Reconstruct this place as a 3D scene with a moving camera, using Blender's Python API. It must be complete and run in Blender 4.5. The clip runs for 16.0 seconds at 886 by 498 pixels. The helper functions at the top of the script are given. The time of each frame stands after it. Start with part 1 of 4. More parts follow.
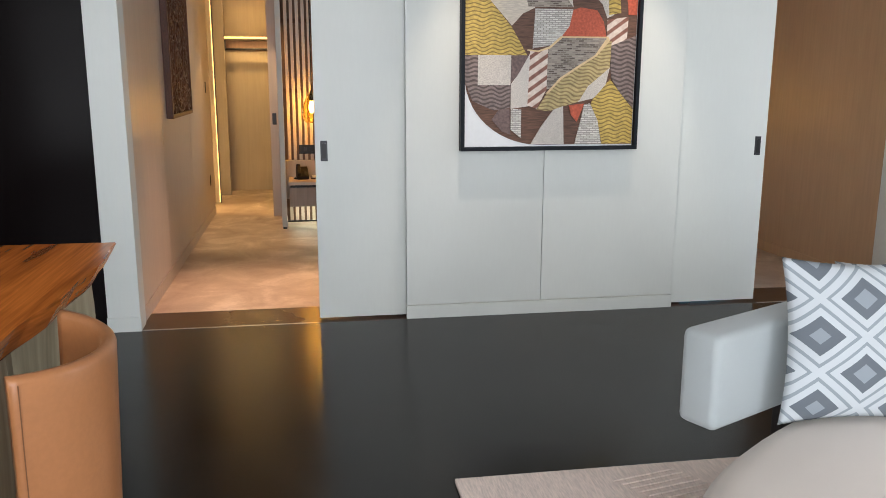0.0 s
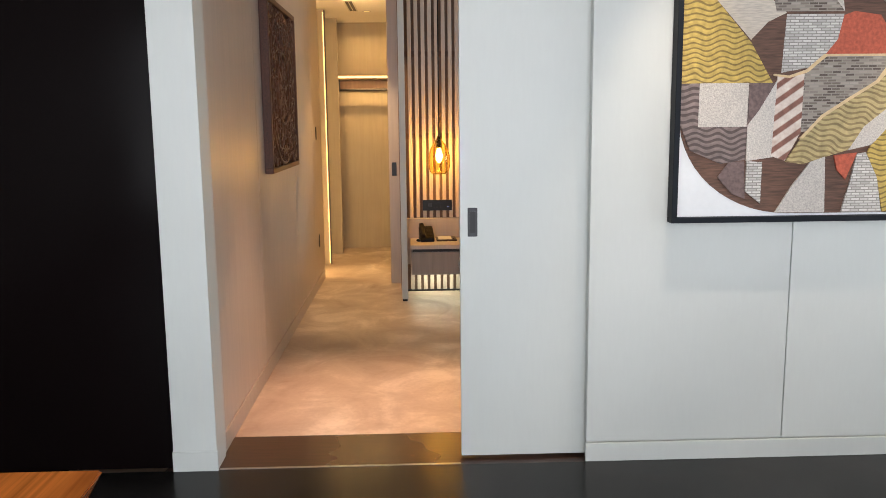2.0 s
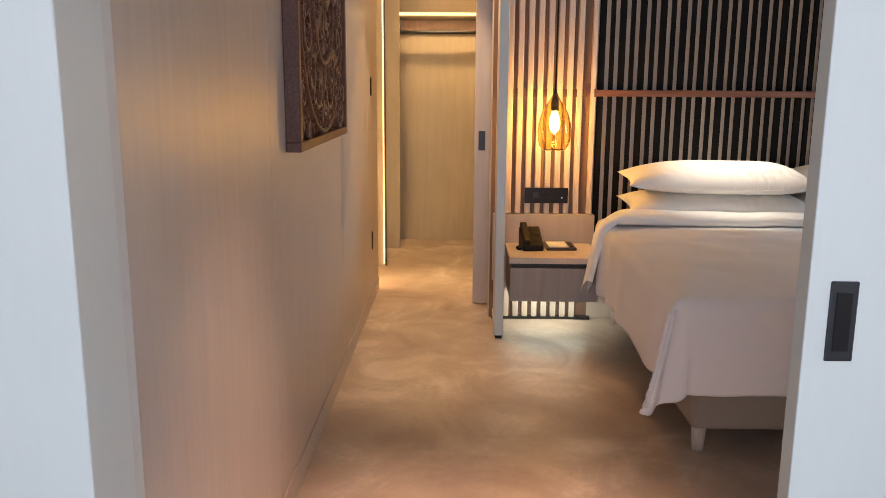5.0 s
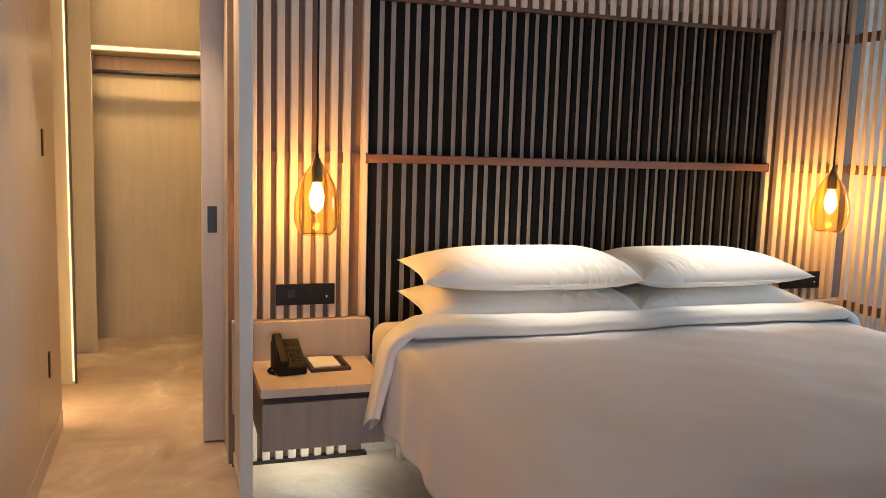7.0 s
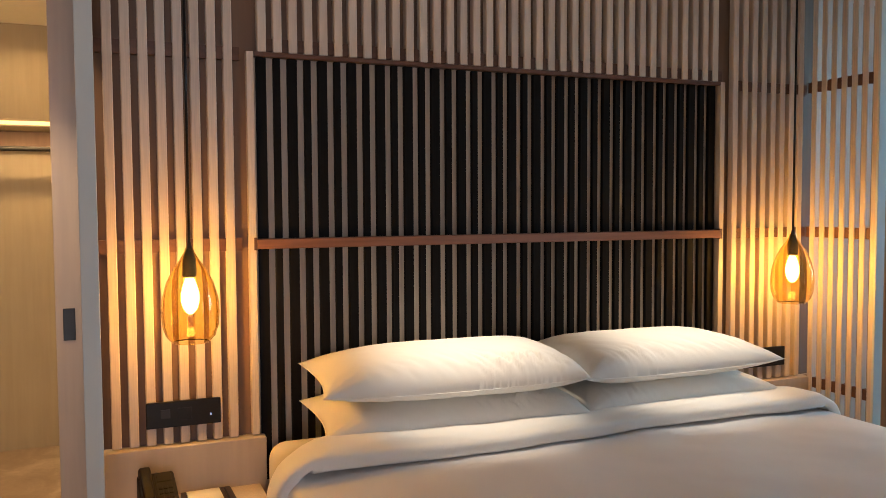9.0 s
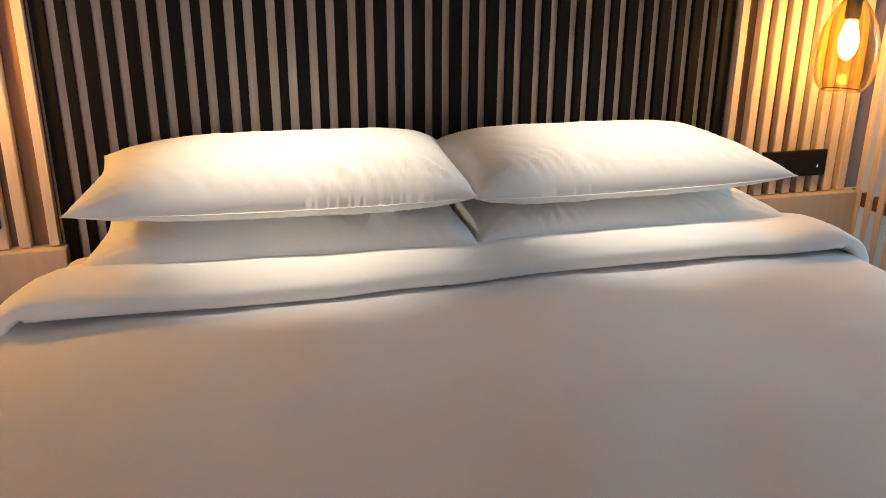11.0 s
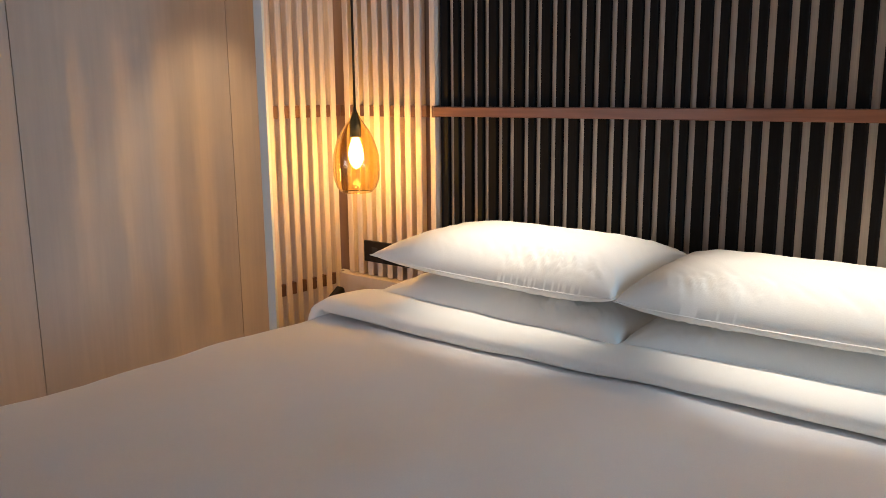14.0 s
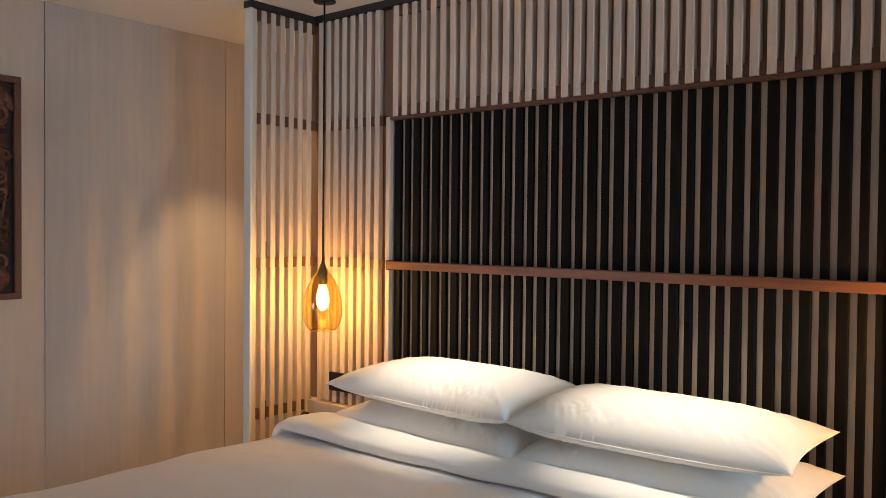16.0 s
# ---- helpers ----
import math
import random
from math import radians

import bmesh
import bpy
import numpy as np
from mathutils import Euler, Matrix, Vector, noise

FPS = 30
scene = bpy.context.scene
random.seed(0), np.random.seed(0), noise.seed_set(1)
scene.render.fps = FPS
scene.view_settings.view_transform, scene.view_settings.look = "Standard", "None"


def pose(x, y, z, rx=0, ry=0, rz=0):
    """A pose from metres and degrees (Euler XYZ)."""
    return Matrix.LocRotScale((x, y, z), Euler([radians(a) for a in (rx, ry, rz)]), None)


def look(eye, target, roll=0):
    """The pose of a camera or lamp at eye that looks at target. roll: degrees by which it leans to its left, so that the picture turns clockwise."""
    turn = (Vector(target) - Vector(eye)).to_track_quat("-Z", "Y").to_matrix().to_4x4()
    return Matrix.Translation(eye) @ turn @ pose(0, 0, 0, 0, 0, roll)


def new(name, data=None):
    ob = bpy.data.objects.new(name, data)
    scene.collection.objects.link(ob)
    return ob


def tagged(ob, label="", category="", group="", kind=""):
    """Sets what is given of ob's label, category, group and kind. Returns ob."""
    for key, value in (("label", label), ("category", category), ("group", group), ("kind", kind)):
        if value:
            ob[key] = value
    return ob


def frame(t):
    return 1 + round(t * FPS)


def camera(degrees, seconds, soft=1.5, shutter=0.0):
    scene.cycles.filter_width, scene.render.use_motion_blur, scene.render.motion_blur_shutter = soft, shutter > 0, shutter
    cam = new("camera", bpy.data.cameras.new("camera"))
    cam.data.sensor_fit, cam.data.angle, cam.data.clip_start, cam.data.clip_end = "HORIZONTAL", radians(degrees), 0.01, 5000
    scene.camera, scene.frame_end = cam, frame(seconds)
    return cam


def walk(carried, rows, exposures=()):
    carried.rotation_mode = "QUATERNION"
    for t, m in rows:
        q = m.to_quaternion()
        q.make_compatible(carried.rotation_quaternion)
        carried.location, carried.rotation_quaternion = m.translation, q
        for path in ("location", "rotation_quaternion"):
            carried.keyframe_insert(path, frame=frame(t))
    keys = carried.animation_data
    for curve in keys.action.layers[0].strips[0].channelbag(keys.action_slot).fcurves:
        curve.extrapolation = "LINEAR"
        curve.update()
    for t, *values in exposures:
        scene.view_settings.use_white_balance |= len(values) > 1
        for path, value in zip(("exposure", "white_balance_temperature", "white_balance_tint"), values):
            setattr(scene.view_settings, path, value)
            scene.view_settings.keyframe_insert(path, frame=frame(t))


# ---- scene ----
cam = camera(57.0, 16.0, soft=0.7)
PATH = [
    (0.0, 0.133, 0.091, 1.426, 78.14, -0.13, -9.44),
    (0.5, 0.067, 0.441, 1.411, 78.84, 0.33, -5.42),
    (1.0, 0.020, 0.786, 1.410, 79.27, 0.62, -3.35),
    (1.5, 0.037, 1.186, 1.416, 79.90, 0.85, 0.35),
    (2.0, 0.002, 1.569, 1.419, 81.08, 0.58, -1.97),
    (2.5, 0.101, 1.846, 1.438, 81.75, 0.03, -2.29),
    (3.0, 0.129, 2.118, 1.430, 80.55, -0.24, 0.42),
    (3.5, 0.034, 2.489, 1.382, 79.70, -0.17, 2.86),
    (6.0, -0.402, 4.459, 1.334, 78.48, -0.83, -4.76),
    (6.5, -0.371, 4.745, 1.333, 79.51, -1.16, -10.47),
    (7.0, -0.346, 4.962, 1.364, 82.73, -1.71, -18.28),
    (7.5, -0.355, 5.171, 1.389, 86.49, -0.92, -25.13),
    (8.0, -0.319, 5.252, 1.420, 87.19, -0.25, -27.35),
    (8.5, -0.200, 5.360, 1.428, 88.29, -0.01, -24.90),
    (9.0, -0.042, 5.447, 1.430, 86.95, 0.29, -22.30),
    (9.5, 0.093, 5.551, 1.436, 81.89, 0.34, -23.66),
    (12.0, 1.520, 6.206, 1.336, 68.16, 0.97, 4.40),
    (12.5, 1.715, 6.129, 1.338, 68.93, 1.22, 16.71),
    (13.0, 1.909, 6.007, 1.343, 72.59, 1.15, 25.49),
    (13.5, 2.211, 6.033, 1.353, 77.22, 0.74, 33.95),
    (14.0, 2.406, 5.946, 1.373, 79.06, 0.54, 38.94),
    (14.5, 2.568, 5.851, 1.355, 80.35, 0.69, 42.53),
    (15.0, 2.810, 5.873, 1.361, 82.76, -0.14, 45.02),
    (15.5, 2.953, 5.768, 1.476, 85.17, -1.09, 42.63),
    (16.0, 2.977, 5.649, 1.457, 88.70, -0.56, 39.64),
]
walk(cam, [(t, pose(*row)) for t, *row in PATH], [
    (0.0, 0.04, 6600, 13), (0.5, 0.10, 6600, 13), (1.5, 0.30, 6600, 14), (2.2, 0.20, 6600, 14), (3.0, 0.22, 6600, 14), (3.5, 0.28, 6600, 14),
    (6.0, 0.26, 5750, 19), (6.7, 0.24, 5700, 16), (7.3, 0.12, 6600, 17), (8.0, -0.10, 7800, 23), (8.5, -0.16, 8200, 25), (9.0, -0.10, 6400, 18), (9.7, 0.08, 5800, 17),
    (12.0, 0.06, 6300, 18), (13.0, 0.05, 6100, 16), (14.0, 0.06, 5800, 15), (15.0, 0.06, 5800, 15), (15.5, 0.04, 6150, 16), (16.0, 0.04, 6050, 15),
]
)

# ---- light ----
world = bpy.data.worlds.new("sky")
scene.world = world
world.use_nodes = True
sky = world.node_tree.nodes.new("ShaderNodeTexSky")
sky.sky_type, sky.sun_disc = "NISHITA", False
sky.sun_elevation, sky.sun_rotation = radians(50), radians(200)
world.node_tree.links.new(sky.outputs[0], world.node_tree.nodes["Background"].inputs[0])
world.node_tree.nodes["Background"].inputs[1].default_value = 0.1

DAY = (0.86, 0.925, 1.0)
WARM = (1.0, 0.61, 0.39)
AMBER = (1.0, 0.455, 0.045)
LED = (1.0, 0.65, 0.26)


def lamp(name, kind, at, power, color, target=None, size=0.05, size_y=None, cone=60, blend=0.5):
    data = bpy.data.lights.new(name, kind)
    data.energy, data.color = power, color
    if kind == "AREA":
        data.size = size
        if size_y:
            data.shape, data.size_y = "RECTANGLE", size_y
    else:
        data.shadow_soft_size = size
    if kind == "SPOT":
        data.spot_size, data.spot_blend = radians(cone), blend
    ob = new(name, data)
    ob.matrix_world = look(at, target) if target else pose(*at)
    return ob


lamp("window_light", "AREA", (-0.5, -2.9, 1.45), 315, DAY, (0.1, 4, 1.2), 6.2, 2.2)
lamp("window_light_east", "AREA", (5.55, 2.45, 1.45), 50, DAY, (3.0, 3.4, 1.2), 3.2, 2.2)
lamp("window_light_bath", "AREA", (6.0, 7.3, 1.6), 80, (0.40, 0.77, 1.0), (4.0, 7.5, 1.2), 1.6, 1.8)
for x in (1.02, 2.09):
    lamp("downlight_art", "SPOT", (x, 4.395, 2.68), 82, (1.0, 0.86, 0.70), (x, 4.80, 0.35), 0.010, cone=42, blend=1.0)
lamp("downlight_hall", "SPOT", (-0.20, 5.62, 2.46), 250, WARM, (-0.26, 5.52, 0), 0.04, cone=52, blend=1.0)
lamp("downlight_passage", "SPOT", (-0.37, 8.24, 2.47), 70, (1.0, 0.70, 0.36), (-0.37, 8.25, 0), 0.015, cone=64, blend=0.5)
lamp("downlight_closet", "SPOT", (-0.45, 9.85, 2.46), 5, LED, (-0.45, 9.85, 0), 0.05, cone=120, blend=0.8)
lamp("downlight_pillow_a", "SPOT", (1.085, 7.88, 2.46), 148, (1.0, 0.86, 0.62), (1.085, 8.01, 0.92), 0.03, cone=33, blend=1.0)
lamp("downlight_pillow_b", "SPOT", (1.955, 7.88, 2.46), 148, (1.0, 0.86, 0.62), (1.955, 8.01, 0.92), 0.03, cone=33, blend=1.0)
lamp("bulb_light_a", "POINT", (0.194, 8.155, 1.14), 6.8, AMBER, None, 0.008)
lamp("bulb_light_b", "POINT", (2.715, 8.155, 1.14), 5.8, AMBER, None, 0.010)
lamp("led_closet", "AREA", (-0.885, 9.12, 1.25), 14, LED, (0.6, 9.20, 1.0), 0.03, 2.4)
lamp("led_closet_side", "AREA", (-0.89, 9.14, 1.25), 5, LED, (-0.75, 10.1, 1.25), 0.02, 2.4)
lamp("led_closet_inner", "AREA", (-0.87, 10.05, 1.25), 2.5, LED, (-0.87, 12, 1.25), 0.04, 2.4)
lamp("led_shelf", "AREA", (-0.48, 10.50, 1.865), 5, LED, (-0.48, 10.56, 0), 0.66, 0.03)
lamp("led_niche", "AREA", (-0.48, 10.50, 2.36), 3, LED, (-0.48, 10.6, 0), 0.66, 0.03)
lamp("led_nightstand", "AREA", (0.20, 8.25, 0.205), 1.1, (0.92, 1.0, 0.75), (0.20, 8.22, 0), 0.42, 0.03)


# ---- materials ----
def material(name, color, rough=0.5, metal=0.0, grain=None, var=0.12, bump=0.0, spec=0.5, scale=8.0, patch=0.12, coat=0.0, second=None, sheen=0.0):
    """A surface with grain (stretched along one axis, if given as a scale per axis) and broad patches."""
    m = bpy.data.materials.new(name)
    m.use_nodes = True
    nt = m.node_tree
    node = lambda kind: nt.nodes.new("ShaderNode" + kind)
    bsdf = nt.nodes["Principled BSDF"]
    bsdf.inputs["Roughness"].default_value = rough
    bsdf.inputs["Metallic"].default_value = metal
    bsdf.inputs["Specular IOR Level"].default_value = spec
    bsdf.inputs["Coat Weight"].default_value = coat
    bsdf.inputs["Coat Roughness"].default_value = 0.12
    bsdf.inputs["Sheen Weight"].default_value = sheen
    coord = node("TexCoord")
    mapping = node("Mapping")
    mapping.inputs["Scale"].default_value = grain or (scale, scale, scale)
    nt.links.new(coord.outputs["Object"], mapping.inputs[0])
    fine = node("TexNoise")
    fine.inputs["Scale"].default_value, fine.inputs["Detail"].default_value = 6.0, 6.0
    nt.links.new(mapping.outputs[0], fine.inputs["Vector"])
    broad = node("TexNoise")
    broad.inputs["Scale"].default_value, broad.inputs["Detail"].default_value = 1.7, 3.0
    nt.links.new(coord.outputs["Object"], broad.inputs["Vector"])
    ramp = node("ValToRGB")
    dark = second or tuple(c * (1 - var * 1.6) for c in color)
    ramp.color_ramp.elements[0].position, ramp.color_ramp.elements[1].position = 0.32, 0.68
    ramp.color_ramp.elements[0].color = (*dark, 1)
    ramp.color_ramp.elements[1].color = (*color, 1)
    nt.links.new(fine.outputs["Fac"], ramp.inputs[0])
    tone = node("MapRange")
    tone.inputs["From Min"].default_value, tone.inputs["From Max"].default_value = 0.3, 0.7
    tone.inputs["To Min"].default_value, tone.inputs["To Max"].default_value = 1 - patch, 1 + patch * 0.6
    nt.links.new(broad.outputs["Fac"], tone.inputs["Value"])
    info = node("ObjectInfo")
    own = node("MapRange")
    own.inputs["To Min"].default_value, own.inputs["To Max"].default_value = 0.94, 1.06
    nt.links.new(info.outputs["Random"], own.inputs["Value"])
    both = node("Math")
    both.operation = "MULTIPLY"
    nt.links.new(tone.outputs[0], both.inputs[0])
    nt.links.new(own.outputs[0], both.inputs[1])
    mix = node("Mix")
    mix.data_type, mix.blend_type = "RGBA", "MULTIPLY"
    mix.inputs["Factor"].default_value = 1.0
    nt.links.new(ramp.outputs[0], mix.inputs["A"])
    nt.links.new(both.outputs[0], mix.inputs["B"])
    nt.links.new(mix.outputs["Result"], bsdf.inputs["Base Color"])
    wear = node("MapRange")
    wear.inputs["To Min"].default_value, wear.inputs["To Max"].default_value = max(rough - 0.08, 0.02), min(rough + 0.1, 1)
    nt.links.new(broad.outputs["Fac"], wear.inputs["Value"])
    nt.links.new(wear.outputs[0], bsdf.inputs["Roughness"])
    if bump:
        b = node("Bump")
        b.inputs["Strength"].default_value, b.inputs["Distance"].default_value = bump, 0.004
        nt.links.new(fine.outputs["Fac"], b.inputs["Height"])
        nt.links.new(b.outputs[0], bsdf.inputs["Normal"])
    return m


def striped(name, a, b, freq, kind="WAVE", angle=0.0, bend=3.0, rough=0.6, width=0.5):
    """Two-tone waves, bars or woven blocks, for the artwork and the cushion."""
    m = bpy.data.materials.new(name)
    m.use_nodes = True
    nt = m.node_tree
    node = lambda kind: nt.nodes.new("ShaderNode" + kind)
    bsdf = nt.nodes["Principled BSDF"]
    bsdf.inputs["Roughness"].default_value = rough
    coord, mapping = node("TexCoord"), node("Mapping")
    mapping.inputs["Rotation"].default_value = (0, radians(angle), 0)
    nt.links.new(coord.outputs["Object"], mapping.inputs[0])
    if kind == "BRICK":
        mapping.inputs["Rotation"].default_value = (radians(-90), 0, 0)
        tex = node("TexBrick")
        tex.inputs["Scale"].default_value = freq
        tex.inputs["Mortar Size"].default_value = 0.022
        tex.inputs["Brick Width"].default_value, tex.inputs["Row Height"].default_value = 0.42, 0.13
        tex.inputs["Bias"].default_value = -0.15
        tex.inputs["Color1"].default_value = (*a, 1)
        tex.inputs["Color2"].default_value = (*b, 1)
        tex.inputs["Mortar"].default_value = (*[c * 0.7 for c in b], 1)
        nt.links.new(mapping.outputs[0], tex.inputs["Vector"])
        nt.links.new(tex.outputs["Color"], bsdf.inputs["Base Color"])
        height = tex.outputs["Fac"]
    else:
        sep = node("SeparateXYZ")
        nt.links.new(mapping.outputs[0], sep.inputs[0])

        def calc(op, p, q=None, r=None):
            n = node("Math")
            n.operation = op
            for slot, value in ((0, p), (1, q), (2, r)):
                if isinstance(value, (int, float)):
                    n.inputs[slot].default_value = value
                elif value is not None:
                    nt.links.new(value, n.inputs[slot])
            return n.outputs[0]

        wobble = node("TexNoise")
        wobble.inputs["Scale"].default_value = 6.0
        nt.links.new(mapping.outputs[0], wobble.inputs["Vector"])
        sway = calc("MULTIPLY", calc("SINE", calc("MULTIPLY_ADD", wobble.outputs["Fac"], 2.5, calc("MULTIPLY", sep.outputs["X"], 62.0))), 0.0024 * bend)
        lift = calc("MULTIPLY_ADD", wobble.outputs["Fac"], 0.016 * bend, calc("ADD", sep.outputs["Z"], sway))
        band = calc("PINGPONG", calc("MULTIPLY", lift, 2 * freq), 1.0)
        ramp = node("ValToRGB")
        ramp.color_ramp.elements[0].position, ramp.color_ramp.elements[1].position = width - 0.10, width + 0.10
        ramp.color_ramp.elements[0].color, ramp.color_ramp.elements[1].color = (*a, 1), (*b, 1)
        nt.links.new(band, ramp.inputs[0])
        fleck, worn = node("TexNoise"), node("Mix")
        fleck.inputs["Scale"].default_value, fleck.inputs["Detail"].default_value = 45.0, 5.0
        nt.links.new(coord.outputs["Object"], fleck.inputs["Vector"])
        worn.data_type, worn.blend_type = "RGBA", "OVERLAY"
        worn.inputs["Factor"].default_value = 0.55
        nt.links.new(ramp.outputs[0], worn.inputs["A"])
        nt.links.new(fleck.outputs["Fac"], worn.inputs["B"])
        nt.links.new(worn.outputs["Result"], bsdf.inputs["Base Color"])
        height = band
    bump = node("Bump")
    bump.inputs["Strength"].default_value, bump.inputs["Distance"].default_value = 0.25, 0.003
    nt.links.new(height, bump.inputs["Height"])
    nt.links.new(bump.outputs[0], bsdf.inputs["Normal"])
    return m


def glowing(name, color, strength):
    m = bpy.data.materials.new(name)
    m.use_nodes = True
    bsdf = m.node_tree.nodes["Principled BSDF"]
    bsdf.inputs["Base Color"].default_value = (*color, 1)
    bsdf.inputs["Emission Color"].default_value = (*color, 1)
    bsdf.inputs["Emission Strength"].default_value = strength
    return m


def glass(name, color, rough=0.02):
    m = bpy.data.materials.new(name)
    m.use_nodes = True
    bsdf = m.node_tree.nodes["Principled BSDF"]
    bsdf.inputs["Base Color"].default_value = (*color, 1)
    bsdf.inputs["Roughness"].default_value = rough
    bsdf.inputs["IOR"].default_value = 1.45
    bsdf.inputs["Transmission Weight"].default_value = 1.0
    return m


UP = (7.0, 7.0, 0.45)
white_panel = material("white_panel", (0.60, 0.625, 0.59), 0.5, grain=(14, 14, 2.0), var=0.010, patch=0.035, bump=0.012)
white_paint = material("white_paint", (0.62, 0.62, 0.58), 0.65, var=0.03, patch=0.04)
ceiling_paint = material("ceiling_paint", (0.85, 0.82, 0.78), 0.8, var=0.02, patch=0.03)
veneer = material("pale_veneer", (0.52, 0.44, 0.375), 0.38, grain=UP, var=0.055, patch=0.06, bump=0.03)
brown_veneer = material("brown_veneer", (0.50, 0.315, 0.185), 0.42, grain=UP, var=0.06, patch=0.08, bump=0.06)
closet_veneer = material("closet_veneer", (0.42, 0.345, 0.235), 0.5, grain=UP, var=0.05, patch=0.1, bump=0.05)
slat_wood = material("slat_wood", (0.66, 0.55, 0.46), 0.45, grain=(30, 30, 1.2), var=0.10, patch=0.06, bump=0.08)
middle_back = material("middle_backing", (0.62, 0.515, 0.415), 0.5, grain=(30, 30, 1.2), var=0.10, patch=0.06)
slat_back = material("slat_backing", (0.19, 0.112, 0.072), 0.6, grain=UP, var=0.12, patch=0.05)
black_slat = material("black_slat", (0.007, 0.006, 0.006), 0.7, grain=(30, 30, 1.2), var=0.2, patch=0.1, bump=0.05, spec=0.12)
bar_wood = material("bar_wood", (0.25, 0.105, 0.06), 0.35, grain=(0.6, 12, 12), var=0.2, patch=0.08)
spacer_wood = material("spacer_wood", (0.13, 0.055, 0.03), 0.5, var=0.2)
dark_rail = material("dark_rail", (0.02, 0.014, 0.012), 0.5, var=0.1)
black_floor = material("black_floor", (0.020, 0.0178, 0.0162), 0.22, grain=(0.5, 0.5, 0.5), var=0.22, patch=0.45, spec=0.22, second=(0.008, 0.0068, 0.006))
dark_timber = material("dark_timber", (0.050, 0.020, 0.011), 0.28, grain=(0.7, 14, 14), var=0.3, patch=0.12, bump=0.04)
def trowelled(name, dark, mid, light, rough):
    """Cement spread by hand: clouds, smeared trowel marks and fine specks."""
    m = bpy.data.materials.new(name)
    m.use_nodes = True
    nt = m.node_tree
    node = lambda kind: nt.nodes.new("ShaderNode" + kind)
    bsdf = nt.nodes["Principled BSDF"]
    coord = node("TexCoord")

    def clouds(stretch, scale, detail, roughness, distortion, turn=0.0):
        mapping, tex = node("Mapping"), node("TexNoise")
        mapping.inputs["Scale"].default_value = stretch
        mapping.inputs["Rotation"].default_value = (0, 0, radians(turn))
        nt.links.new(coord.outputs["Object"], mapping.inputs[0])
        nt.links.new(mapping.outputs[0], tex.inputs["Vector"])
        for slot, value in (("Scale", scale), ("Detail", detail), ("Roughness", roughness), ("Distortion", distortion)):
            tex.inputs[slot].default_value = value
        return tex.outputs["Fac"]

    def blend(a, b, wa, wb):
        x, y = node("Math"), node("Math")
        x.operation, y.operation = "MULTIPLY", "MULTIPLY_ADD"
        x.inputs[1].default_value, y.inputs[1].default_value = wa, wb
        nt.links.new(a, x.inputs[0])
        nt.links.new(b, y.inputs[0])
        nt.links.new(x.outputs[0], y.inputs[2])
        return y.outputs[0]

    broad = clouds((1, 1, 1), 1.3, 4, 0.55, 0.8)
    smear = clouds((1.0, 0.85, 1), 2.8, 5, 0.54, 0.9, 24)
    speck = clouds((1, 1, 1), 38, 3, 0.6, 0.3)
    tone = blend(blend(broad, smear, 0.42, 0.48), speck, 1.0, 0.10)
    ramp = node("ValToRGB")
    els = ramp.color_ramp.elements
    els[0].position, els[0].color = 0.38, (*dark, 1)
    els[1].position, els[1].color = 0.64, (*light, 1)
    e = els.new(0.52)
    e.color = (*mid, 1)
    nt.links.new(tone, ramp.inputs[0])
    nt.links.new(ramp.outputs[0], bsdf.inputs["Base Color"])
    worn = node("MapRange")
    worn.inputs["From Min"].default_value, worn.inputs["From Max"].default_value = 0.3, 0.7
    worn.inputs["To Min"].default_value, worn.inputs["To Max"].default_value = rough + 0.12, rough - 0.08
    nt.links.new(smear, worn.inputs["Value"])
    nt.links.new(worn.outputs[0], bsdf.inputs["Roughness"])
    bump = node("Bump")
    bump.inputs["Strength"].default_value, bump.inputs["Distance"].default_value = 0.12, 0.004
    nt.links.new(smear, bump.inputs["Height"])
    nt.links.new(bump.outputs[0], bsdf.inputs["Normal"])
    return m


cement = trowelled("beige_cement", (0.37, 0.27, 0.21), (0.48, 0.372, 0.295), (0.70, 0.585, 0.485), 0.40)
black_glass = material("black_glass", (0.005, 0.003, 0.003), 0.16, var=0.1, patch=0.05, spec=0.035)
phone_plastic = material("phone_plastic", (0.013, 0.0095, 0.008), 0.5, var=0.15, spec=0.16)
black_plastic = material("black_plastic", (0.008, 0.007, 0.007), 0.32, var=0.1, spec=0.28)
gunmetal = material("gunmetal", (0.022, 0.022, 0.025), 0.4, metal=0.3, var=0.1)
linen = material("white_linen", (0.83, 0.80, 0.75), 0.85, scale=60, var=0.03, patch=0.03, bump=0.06, sheen=0.2)
duvet_cloth = material("duvet_cotton", (0.86, 0.82, 0.80), 0.85, scale=60, var=0.03, patch=0.04, bump=0.06, sheen=0.15)
sheet_cloth = material("sheet_cotton", (0.70, 0.63, 0.54), 0.85, scale=60, var=0.03, patch=0.03, bump=0.05)
base_fabric = material("bed_base_fabric", (0.42, 0.35, 0.28), 0.9, scale=90, var=0.15, bump=0.1)
leather = material("tan_leather", (0.40, 0.165, 0.062), 0.36, scale=14, var=0.05, patch=0.10, bump=0.03)
